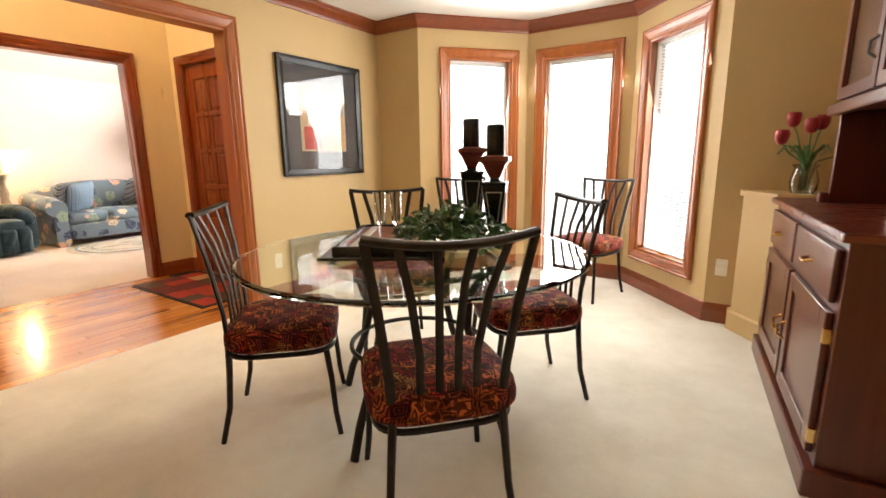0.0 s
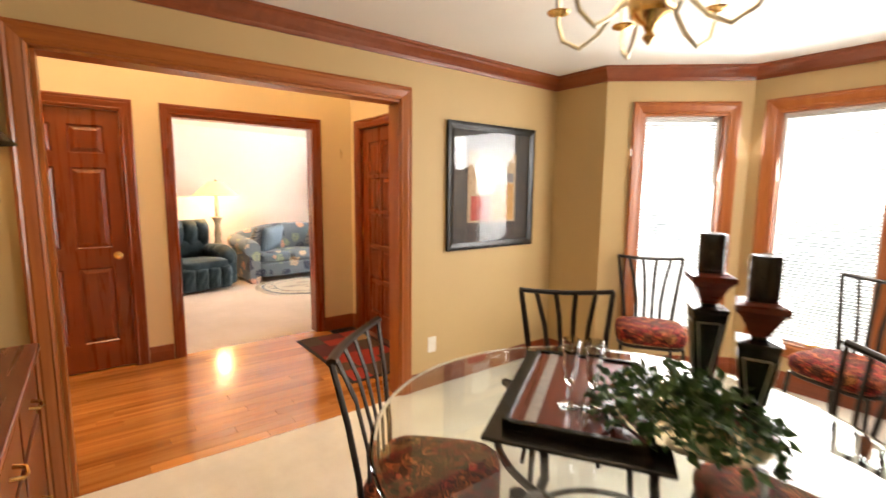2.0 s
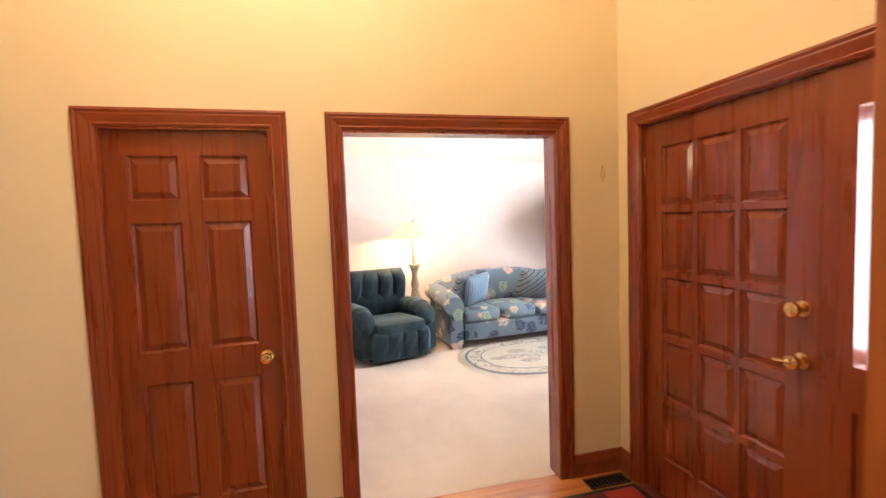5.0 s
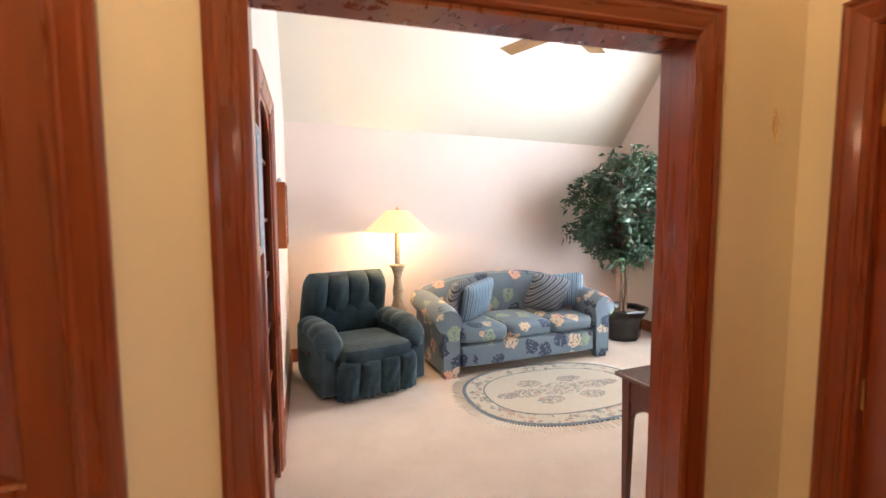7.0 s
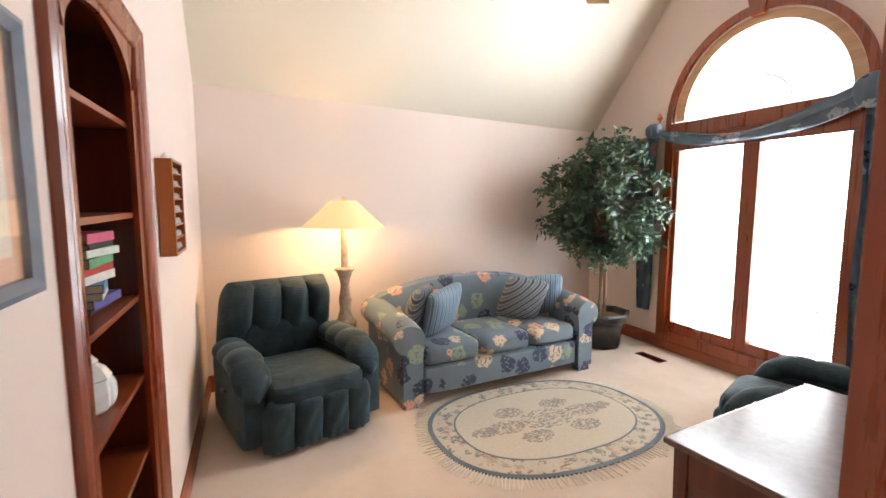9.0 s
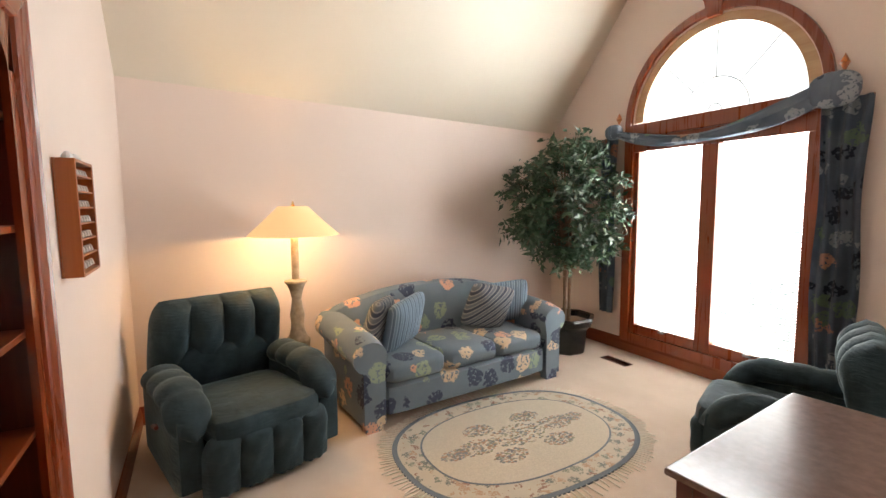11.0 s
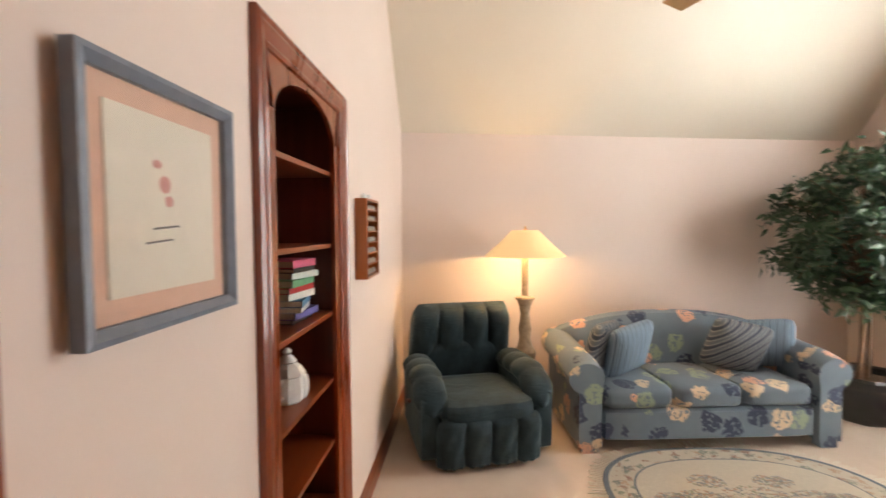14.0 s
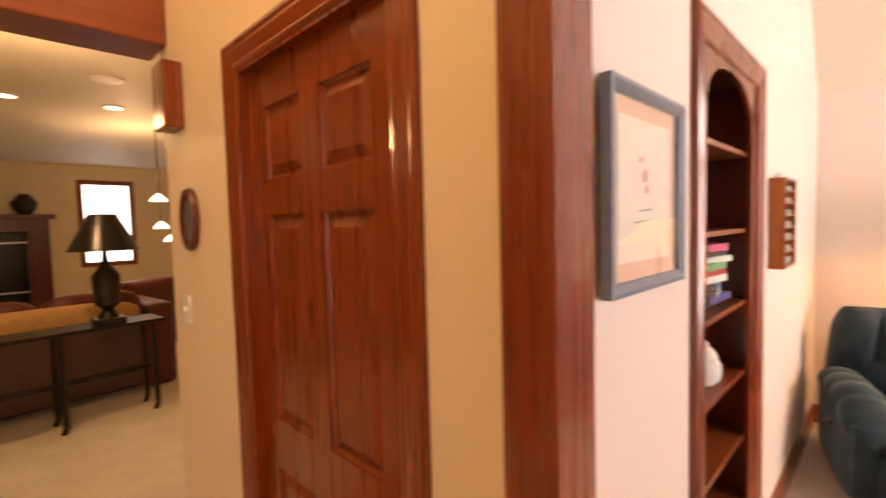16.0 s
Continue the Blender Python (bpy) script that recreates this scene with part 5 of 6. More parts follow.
# local: front at x=0 looking towards -x, along y from 1.98 to 3.1
part("body", bx(0, 0.41, 1.98, 3.28, 0.10, 0.88, bevel=0.004), M_DARKWOOD, hu)
part("plinth", bx(-0.035, 0.41, 1.95, 3.31, 0, 0.10, bevel=0.008), M_DARKWOOD, hu)
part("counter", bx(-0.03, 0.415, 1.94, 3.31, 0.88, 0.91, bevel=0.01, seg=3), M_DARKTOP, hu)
for i, (ya, yb_) in enumerate(((2.02, 2.61), (2.65, 3.24))):
    dr = part("drawer", bx(-0.022, -0.001, ya, yb_, 0.67, 0.85, bevel=0.008), M_DARKWOOD, hu)
    yc = (ya + yb_) / 2
    part("handle", tb([(-0.022, yc - 0.035, 0.76), (-0.045, yc - 0.03, 0.755), (-0.05, yc, 0.75), (-0.045, yc + 0.03, 0.755), (-0.022, yc + 0.035, 0.76)], 0.006), M_BRASS, dr, "brass pull", smooth=True)
    do = part("door", bx(-0.012, -0.001, ya + 0.07, yb_ - 0.07, 0.20, 0.57), M_DARKWOOD, hu)
    for nm, a in (("stile", (ya, ya + 0.07, 0.13, 0.64)), ("stile", (yb_ - 0.07, yb_, 0.13, 0.64)), ("rail", (ya + 0.07, yb_ - 0.07, 0.13, 0.20)), ("rail", (ya + 0.07, yb_ - 0.07, 0.57, 0.64))):
        part(nm, bx(-0.022, -0.001, a[0], a[1], a[2], a[3], bevel=0.003, seg=1), M_DARKWOOD, do)
    yh = yb_ - 0.03 if i == 0 else ya + 0.03
    part("handle", tb([(-0.022, yh, 0.42), (-0.05, yh, 0.40), (-0.05, yh, 0.36), (-0.022, yh, 0.34)], 0.006), M_BRASS, do, "brass pull", smooth=True)
    yq = ya - 0.004 if i == 0 else yb_ + 0.004
    for z in (0.20, 0.56):
        part("hinge", bx(-0.024, 0.0, yq - 0.012, yq + 0.012, z - 0.025, z + 0.025), M_BRASS, do)
up = part("upper_cabinet", bx(0.16, 0.41, 2.0, 3.06, 1.34, 2.05, bevel=0.006), M_DARKWOOD, hu)
part("upper_back", bx(0.39, 0.41, 2.0, 3.06, 0.91, 1.34), M_DARKWOOD, hu)
for y in (2.0, 3.03):
    part("upright", bx(0.16, 0.39, y, y + 0.03, 0.91, 1.34, bevel=0.004), M_DARKWOOD, hu)
    part("foot_block", bx(0.12, 0.16, y, y + 0.04, 0.91, 0.96, bevel=0.01), M_DARKWOOD, hu)
part("shelf_lip", bx(0.11, 0.16, 1.99, 3.07, 1.32, 1.37, bevel=0.01), M_DARKWOOD, hu)
for ya, yb_ in ((2.02, 2.52), (2.54, 3.04)):
    bm = bmesh.new()
    for a in ((ya, ya + 0.05, 1.39, 2.02), (yb_ - 0.05, yb_, 1.39, 2.02), (ya + 0.05, yb_ - 0.05, 1.39, 1.44), (ya + 0.05, yb_ - 0.05, 1.97, 2.02)):
        box(bm, 0.135, 0.158, a[0], a[1], a[2], a[3])
    gd = part("glazed_door", bm, M_DARKWOOD, hu)
    part("pane", bx(0.146, 0.15, ya + 0.05, yb_ - 0.05, 1.44, 1.97), M_PANE, gd)
    part("handle", tb([(0.135, ya + 0.03, 1.58), (0.11, ya + 0.03, 1.56), (0.11, ya + 0.03, 1.52), (0.135, ya + 0.03, 1.50)], 0.006), M_GREY, gd, smooth=True)
part("cornice", bx(0.10, 0.415, 1.95, 3.10, 2.05, 2.12, bevel=0.02), M_DARKWOOD, hu)
oj = thing("jar", T(0.80, 2.55, 0.911), "small glass jar of orange sweets on the hutch", "jar")
part("contents", lt([(0.045, 0.003), (0.05, 0.06), (0.045, 0.08)], 20), plain("orange_sweets", (0.5, 0.2, 0.05), 0.5, var=0.4), oj)
part("glass", lt([(0.05, 0), (0.055, 0.06), (0.052, 0.14), (0.04, 0.16), (0.042, 0.17)], 20), M_GLASS, oj, smooth=True)

vs = thing("flower_vase", T(0.56, 3.50, 0.921), "clear glass vase of red tulips on the half wall", "vase")
part("glass", lt([(0.05, 0), (0.066, 0.02), (0.07, 0.07), (0.058, 0.12), (0.05, 0.14), (0.066, 0.165), (0.06, 0.165), (0.046, 0.14), (0.054, 0.115), (0.064, 0.07), (0.05, 0.012)], 28), M_GLASS, vs, smooth=True)
rng = random.Random(3)
for i, (dx_, dy_, dz_) in enumerate(((-0.13, -0.05, 0.29), (-0.08, 0.05, 0.39), (0.0, -0.03, 0.35), (0.05, 0.05, 0.37), (0.21, -0.06, 0.28))):
    fl = part("stem", tb([(0.01 * i - 0.02, 0, 0.02), (dx_ * 0.2, dy_ * 0.2, 0.18), (dx_ * 0.7, dy_ * 0.7, dz_ - 0.06), (dx_, dy_, dz_)], 0.0045, 6), M_STEM, vs, smooth=True)
    bm = bmesh.new()
    for k in range(6):
        a = k * 60 + (30 if k > 2 else 0)
        puff(bm, T(dx_, dy_, dz_, 0, 0, a) @ T(0.014, 0, 0.028, 0, 12, 0), 0.019, 0.028, 0.043, 0.9, 0.9, 10, 8)
    part("tulip_head", bm, M_RED, fl, "red tulip", smooth=True)
for i in range(9):
    a = rng.uniform(0, 6.28)
    r = rng.uniform(0.12, 0.24)
    w = 0.014
    bm = bmesh.new()
    pts = [(0.01, 0.12), (0.3, 0.22), (0.7, 0.27), (1.0, 0.22)]
    rings = []
    for q, (s, zz) in enumerate(pts):
        ww = w * (0.6, 1.0, 0.9, 0.1)[q]
        rings.append([Vector((r * s * math.cos(a) - e * ww * math.sin(a), r * s * math.sin(a) + e * ww * math.cos(a), zz + 0.004 * abs(e))) for e in (-1, 0, 1)])
    part("leaf", loft(bm, rings, closed=False), M_STEM, vs, smooth=True)

sb = thing("sideboard", T(-1.75, 0.0, 0), "dark reddish wooden sideboard with drawers and brass pulls", "cabinet")
part("body", bx(-0.72, 0.72, -0.30, 0.27, 0.06, 0.82, bevel=0.004), M_DARKWOOD, sb)
part("plinth", bx(-0.70, 0.70, -0.29, 0.25, 0, 0.06), M_DARKWOOD, sb)
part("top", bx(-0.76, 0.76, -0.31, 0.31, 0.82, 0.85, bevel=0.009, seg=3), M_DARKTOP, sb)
for i in range(3):
    x = -0.70 + i * 0.475
    for z0, z1 in ((0.62, 0.80), (0.10, 0.59)):
        dr = part("drawer" if z0 > 0.5 else "door", bx(x, x + 0.45, 0.271, 0.292, z0, z1, bevel=0.007), M_DARKWOOD, sb)
        zc = (z0 + z1) / 2
        part("handle", tb([(x + 0.19, 0.292, zc), (x + 0.195, 0.32, zc - 0.006), (x + 0.225, 0.325, zc - 0.012), (x + 0.255, 0.32, zc - 0.006), (x + 0.26, 0.292, zc)], 0.006), M_BRASS, dr, "brass pull", smooth=True)
sl_ = thing("table_lamp", T(-2.34, 0.08, 0.85), "table lamp with a square black flared shade on the sideboard, lit", "lamp")
part("base", lt([(0.10, 0), (0.10, 0.03), (0.07, 0.035), (0.065, 0.06)], 4, None, radians(45)), M_BLACK, sl_)
part("body", lt([(0.07, 0.06), (0.04, 0.35), (0.02, 0.42), (0.01, 0.5)], 4, None, radians(45)), M_SILVER, sl_)
part("stem", tb([(0, 0, 0.5), (0, 0, 1.01)], 0.006), M_BRASS, sl_)
bm = bmesh.new()
rings = []
for r, z in ((0.24, 0.745), (0.19, 0.80), (0.145, 0.88), (0.11, 0.96), (0.095, 1.03)):
    rings.append([Vector((r * spow(math.cos(a), 0.7), r * spow(math.sin(a), 0.7), z)) for a in np.linspace(0, 2 * math.pi, 29)[:-1]])
bm2 = bmesh.new()
vr = [[bm2.verts.new(p) for p in r] for r in rings]
for a, b_ in zip(vr, vr[1:]):
    for i in range(28):
        bm2.faces.new((a[i], a[(i + 1) % 28], b_[(i + 1) % 28], b_[i]))
bmesh.ops.solidify(bm2, geom=list(bm2.faces), thickness=0.004)
part("shade", bm2, M_BLACK, sl_, "black flared shade", smooth=True)
part("bulb", lt([(0.012, 0.58), (0.028, 0.62), (0.028, 0.65), (0.01, 0.68)], 16), M_BULB, sl_, smooth=True)

# ---- foyer pendant high above ----
fp = thing("foyer_pendant", T(-3.75, 0.8, FH), "brass foyer lantern hung high in the stairwell", "lamp")
part("rod", tb([(0, 0, 0), (0, 0, -0.9)], 0.008), M_BRASS, fp)
part("cap", lt([(0.1, -0.9), (0.17, -0.95), (0.16, -0.97), (0.02, -0.96)], 8), M_BRASS, fp)

# ---- living room furniture ----
def channels(bm, m, w, h, d, n, sag=0.0, flare=0.0, soft=9):
    """A channel-tufted cushion: n upright rolls side by side, gathered at the lower edge; faces +y."""
    nu, nv = n * 12, 22
    rows = []
    for j in range(nv + 1):
        v = j / nv
        end = max(0.0, 1 - abs(2 * v - 1) ** soft) ** 0.5
        row = []
        for back in (0, 1):
            for i in range(nu + 1):
                u = i / nu if not back else 1 - i / nu
                roll = abs(math.sin(math.pi * u * n)) ** 0.55
                side = max(0.0, 1 - abs(2 * u - 1) ** 8) ** 0.5
                gather = 0.012 * math.sin(u * n * 18.8 + 2.0 * v) * math.exp(-v * 7) + 0.007 * math.sin(u * 43 + v * 9) * math.exp(-(v - 0.55) ** 2 * 18)
                y = d * end * side * (0.62 + 0.38 * roll) + gather * side if not back else -d * 0.55 * end * side
                x = (u - 0.5) * w * (1 + flare * (v - 0.5)) * (0.97 + 0.03 * end) * (1 - 0.10 * max(0, (v - 0.7) / 0.3) ** 2)
                z = (v - 0.5) * h * (0.985 + 0.015 * roll) + sag * (v - 1) * (1 - roll)
                row.append(bm.verts.new(m @ Vector((x, y, z))))
        rows.append(row)
    k = len(rows[0])
    for r0_, r1_ in zip(rows, rows[1:]):
        for i in range(k):
            bm.faces.new((r0_[i], r0_[(i + 1) % k], r1_[(i + 1) % k], r1_[i]))
    bmesh.ops.remove_doubles(bm, verts=list(bm.verts), dist=5e-4)
    return bm


def arm_roll(bm, m, s):
    """A padded arm: four soft rolls across it, drooping over the front."""
    rings = []
    n = 44
    for i in range(n + 1):
        u = i / n
        y = -0.30 + 0.72 * u
        z = 0.56 - 0.17 * max(0, (u - 0.62) / 0.38) ** 1.8 + 0.015 * math.sin(u * 3)
        q = 0.90 + 0.13 * abs(math.sin(math.pi * (u * 4.0 + 0.1))) ** 0.6
        if u > 0.84:
            q *= max(0.015, 1 - ((u - 0.84) / 0.16) ** 2) ** 0.5
        if u < 0.05:
            q *= 0.75 + 5 * u
        rings.append([m @ Vector((s * 0.40 + 0.118 * q * math.cos(t), y + 0.03 * math.sin(t) * u, z + 0.085 * q * math.sin(t))) for t in np.linspace(0, 2 * math.pi, 25)[:-1]])
    return loft(bm, rings)


def recliner(m, label):
    r = thing("recliner", m, label, "armchair", "pair of recliners")
    part("base", bx(-0.34, 0.34, -0.34, 0.30, 0.0, 0.10, bevel=0.02), M_BLACK, r)
    I4 = Matrix.Identity(4)
    for s in (-1, 1):
        part("side", pf(T(s * 0.415, -0.02, 0.295), 0.078, 0.43, 0.25, 0.20, 0.20, 28, 14), M_VELVET, r, smooth=True)
        part("arm_pad", arm_roll(bmesh.new(), I4, s), M_VELVET, r, smooth=True)
    part("seat_cushion", pf(T(0, 0.10, 0.385, 3, 0, 0), 0.335, 0.40, 0.095, 0.42, 0.24, 40, 16), M_VELVET, r, smooth=True)
    part("footrest", channels(bmesh.new(), T(0, 0.43, 0.21, -5, 0, 0), 0.76, 0.36, 0.085, 4), M_VELVET, r, smooth=True)
    part("back_shell", pf(T(0, -0.43, 0.56, -13, 0, 0), 0.41, 0.085, 0.43, 0.22, 0.28, 36, 18), M_VELVET, r, smooth=True)
    part("lumbar", pf(T(0, -0.345, 0.53, -15, 0, 0), 0.325, 0.065, 0.20, 0.5, 0.4, 32, 16), M_VELVET, r, smooth=True)
    part("head_cushion", channels(bmesh.new(), T(0, -0.40, 0.80, -14, 0, 0), 0.88, 0.50, 0.19, 4, 0.03, -0.06, 3.2), M_VELVET, r, smooth=True)
    part("lever", tb([(0.49, 0.0, 0.36), (0.52, 0.03, 0.38), (0.52, 0.12, 0.40)], 0.012), M_DARKWOOD, r)
    return r


r0 = recliner(at(-7.57, 1.61, (0.965, 0.26)) @ Matrix.Scale(0.94, 4), "dark teal velour recliner with channel-tufted back beside the lamp")
r1 = copy_thing(r0, at(-5.76, 4.26, (-0.93, -0.37)) @ Matrix.Scale(0.92, 4))
tagged(r1, "dark teal velour recliner with its back to the window", "armchair")

so = thing("sofa", at(-7.88, 3.24, (0.996, 0.088)), "blue-grey floral three-seat sofa with rolled arms", "sofa")
part("base", pf(T(0, 0.06, 0.19), 0.78, 0.36, 0.13, 0.16, 0.12, 40, 10), M_SOFA, so, smooth=True)
for i in (-1, 0, 1):
    part("seat_cushion", pf(T(i * 0.505, 0.08, 0.375), 0.255, 0.34, 0.085, 0.42, 0.25, 36, 14), M_SOFA, so, smooth=True)
bm = bmesh.new()
rings = []
for i in range(31):
    u = -1 + 2 * i / 30
    top = 0.87 - 0.14 * abs(u) ** 2.4
    prof = [(-0.36, 0.06), (-0.40, 0.4), (-0.385, top - 0.05), (-0.34, top), (-0.27, top - 0.02), (-0.22, top - 0.12), (-0.17, 0.45), (-0.16, 0.06)]
    rings.append([Vector((u * 0.90, y, z)) for y, z in prof])
part("backrest", loft(bm, rings), M_SOFA, so, smooth=True)
for s in (-1, 1):
    bm = bmesh.new()
    rings = []
    for y in np.linspace(-0.36, 0.42, 12):
        pr = [(0.78, 0.05), (0.78, 0.42)] + [(0.885 + 0.125 * math.cos(a), 0.55 + 0.115 * math.sin(a)) for a in np.linspace(math.pi * 1.1, -math.pi * 0.35, 14)] + [(0.94, 0.42), (0.94, 0.05)]
        k = 1 - 0.04 * max(0, (y - 0.3) / 0.12)
        rings.append([Vector((s * x, y, z * (1.0 if z < 0.3 else k) + (0.06 * (1 - (y + 0.36) / 0.78) if z > 0.3 else 0))) for x, z in pr])
    part("arm", loft(bm, rings), M_SOFA, so, smooth=True)
    part("leg", bx(s * 0.86 - 0.06, s * 0.86 + 0.06, 0.33, 0.41, 0.0, 0.06), M_SOFA, so)
for x, y, z, rz, ry, mt_, lb in ((0.47, 0.13, 0.66, 26, 8, M_PIL1, "pale blue plaid throw pillow on the sofa"), (0.66, 0.06, 0.66, 50, -4, M_PIL2, "grey striped throw pillow on the sofa"), (-0.38, 0.10, 0.66, -8, -12, M_PIL2, "grey striped throw pillow on the sofa"), (-0.64, 0.03, 0.66, -20, 5, M_PIL1, "blue throw pillow in the sofa corner")):
    pl = thing("throw_pillow", so.matrix_basis @ T(x, y, z, -18, ry, rz), lb, "pillow", "sofa pillows")
    part("cover", pf(T(0, 0, 0, 90, 0, 0), 0.215, 0.205, 0.085, 0.95, 0.22, 48, 16), mt_, pl, smooth=True)

fl_ = thing("floor_lamp", T(-8.03, 2.05, 0), "lit lamp with a cream cone shade on a turned stone column", "lamp")
part("column", lt([(0.11, 0), (0.11, 0.04), (0.095, 0.06), (0.085, 0.10), (0.07, 0.40), (0.085, 0.50), (0.09, 0.55), (0.062, 0.59), (0.045, 0.66), (0.054, 0.74), (0.042, 0.80), (0.034, 0.86), (0.046, 0.92), (0.064, 0.97), (0.082, 0.985), (0.082, 1.0), (0.03, 1.01)], 24), M_STONE, fl_, smooth=True)
part("stem", lt([(0.028, 1.0), (0.028, 1.34), (0.012, 1.36), (0.008, 1.54)], 16), M_STONE, fl_, smooth=True)
bm = bmesh.new()
vr = [[bm.verts.new((r * math.cos(2 * math.pi * i / 40), r * math.sin(2 * math.pi * i / 40), z)) for i in range(40)] for r, z in ((0.325, 1.34), (0.32, 1.347), (0.22, 1.435), (0.11, 1.545), (0.10, 1.55))]
for a, b_ in zip(vr, vr[1:]):
    for i in range(40):
        bm.faces.new((a[i], a[(i + 1) % 40], b_[(i + 1) % 40], b_[i]))
part("shade", bm, M_SHADE, fl_, "cream cone shade", smooth=True)
part("finial", lt([(0.01, 1.548), (0.012, 1.56), (0.003, 1.59)], 12), M_BRASS, fl_)
part("bulb", lt([(0.012, 1.40), (0.028, 1.43), (0.028, 1.46), (0.01, 1.49)], 16), M_BULB, fl_, smooth=True)

# weeping fig
tr_ = thing("potted_tree", T(-8.08, 4.80, 0), "tall leafy artificial fig tree in a black pot", "tree")
part("pot", lt([(0.19, 0), (0.21, 0.02), (0.235, 0.26), (0.275, 0.30), (0.30, 0.36), (0.295, 0.385), (0.26, 0.375), (0.23, 0.32)], 8, None, 0.3), M_BLACK, tr_)
part("soil", lt([(0.24, 0.31), (0.24, 0.325)], 16), M_BARK, tr_)
rng = random.Random(5)
for k in range(3):
    a = k * 2.1
    part("trunk", tb([(0.03 * math.cos(a + 1.4 * z), 0.03 * math.sin(a + 1.4 * z), z) for z in np.linspace(0.31, 1.15, 9)] + [(0.10 * math.cos(a), 0.10 * math.sin(a), 1.45)], 0.02, 8, 0.012), M_BARK, tr_, smooth=True)
bm, bl = bmesh.new(), bmesh.new()
pts = []
for i in range(125):
    a = rng.uniform(0, 6.283)
    u = rng.random()
    z0 = 0.95 + 0.5 * u
    tip_r = (0.56 * math.sin(math.pi * (0.12 + 0.80 * u)) + 0.09) * rng.uniform(0.55, 1.05)
    tip = Vector((tip_r * math.cos(a), tip_r * math.sin(a), 0.98 + 1.22 * u + rng.uniform(-0.08, 0.08)))
    mid = Vector((tip.x * 0.45, tip.y * 0.45, tip.z * 0.65 + z0 * 0.35 + 0.05))
    st = Vector((0, 0, z0 * 0.9))
    end = tip + Vector((0.06 * math.cos(a), 0.06 * math.sin(a), -0.10))
    path = [st, mid, tip, end]
    tube(bm, path, 0.006, 5, 0.002)
    for q in range(48):
        s = rng.uniform(0.3, 1.0) * 2.999
        j = int(s)
        p = path[j].lerp(path[j + 1], s - j)
        pts.append(p + Vector((rng.gauss(0, 0.035), rng.gauss(0, 0.035), rng.gauss(0, 0.035))))
pts = [p for p in pts if p.y < 0.40]
leaf_cloud(bl, pts, 0.09, rng, 0.4)
for v in bl.verts:
    v.co.y = min(v.co.y, 0.44)
for v in bm.verts:
    v.co.y = min(v.co.y, 0.44)
tagged(part("branchwork", bm, M_BARK, tr_), kind="stuff")
tagged(part("crown", bl, M_LEAF, tr_), "dense dark green leaves", kind="stuff")

# oval rug
rg = thing("oval_rug", T(-6.88, 3.24, 0, 0, 0, 92), "cream oval rug with a blue border, floral motifs and fringe", "rug")


def oval(a, b, z0, z1):
    ring = [(a * spow(math.cos(2 * math.pi * i / 72), 0.82), b * spow(math.sin(2 * math.pi * i / 72), 0.82)) for i in range(72)]
    return prism(bmesh.new(), ring, z0, z1)


M_RUGBLUE = plain("rug_blue", (0.16, 0.19, 0.22), 0.95, var=0.15, scale=120, strength=0.4)
M_RUGBAND = floral("rug_flower_band", (0.52, 0.46, 0.36), (0.58, 0.52, 0.42), [(0.3, 0.17, 0.13), (0.22, 0.25, 0.2), (0.45, 0.3, 0.2)], (0.18, 0.2, 0.18), 16)
RA, RB = 0.85, 0.62
part("border", oval(RA, RB, 0, 0.010), M_RUGBLUE, rg)
part("flower_band", oval(RA - 0.032, RB - 0.032, 0.004, 0.0115), M_RUGBAND, rg)
part("inner_line", oval(RA - 0.175, RB - 0.165, 0.004, 0.0125), M_RUGBLUE, rg)
part("field", oval(RA - 0.187, RB - 0.177, 0.004, 0.0135), M_BEIGE, rg)
rng = random.Random(9)
MOT = [plain("rug_sage", (0.32, 0.32, 0.23), 0.95), plain("rug_rose", (0.46, 0.30, 0.22), 0.95), plain("rug_slate", (0.27, 0.28, 0.28), 0.95)]
for cx, cy, s in ((0, 0, 0.16), (-0.33, 0.0, 0.11), (0.33, 0.0, 0.11), (-0.2, 0.18, 0.09), (0.2, 0.18, 0.09), (-0.2, -0.18, 0.09), (0.2, -0.18, 0.09), (0.5, 0.0, 0.07), (-0.5, 0, 0.07)):
    for mi in range(3):
        bm = bmesh.new()
        for k in range(int(60 * s / 0.1)):
            a, r = rng.uniform(0, 6.28), s * math.sqrt(rng.random())
            x, y = cx + 1.3 * r * math.cos(a), cy + 0.8 * r * math.sin(a)
            q = rng.uniform(0.006, 0.013)
            t_ = rng.uniform(0, 3)
            bm.faces.new([bm.verts.new((x + q * math.cos(t_ + b_), y + 0.7 * q * math.sin(t_ + b_), 0.0137 + 0.0003 * mi)) for b_ in (0, 1.05, 2.09, 3.14, 4.19, 5.24)])
        tagged(part("motif", bm, MOT[mi], rg), kind="stuff")
bm = bmesh.new()
for i in range(190):
    a = 2 * math.pi * i / 190
    c, s = math.cos(a), math.sin(a)
    n = Vector((c / RA, s / RB, 0)).normalized()
    p = Vector((RA * spow(c, 0.82), RB * spow(s, 0.82), 0.005))
    L = 0.09 * rng.uniform(0.85, 1.15)
    tube(bm, [p - n * 0.01, p + n * L * 0.4, p + n * L + Vector((rng.uniform(-0.012, 0.012), rng.uniform(-0.012, 0.012), -0.002))], 0.006, 4, 0.004)
tagged(part("fringe", bm, M_PAPER, rg, "cream cord fringe"), kind="stuff")

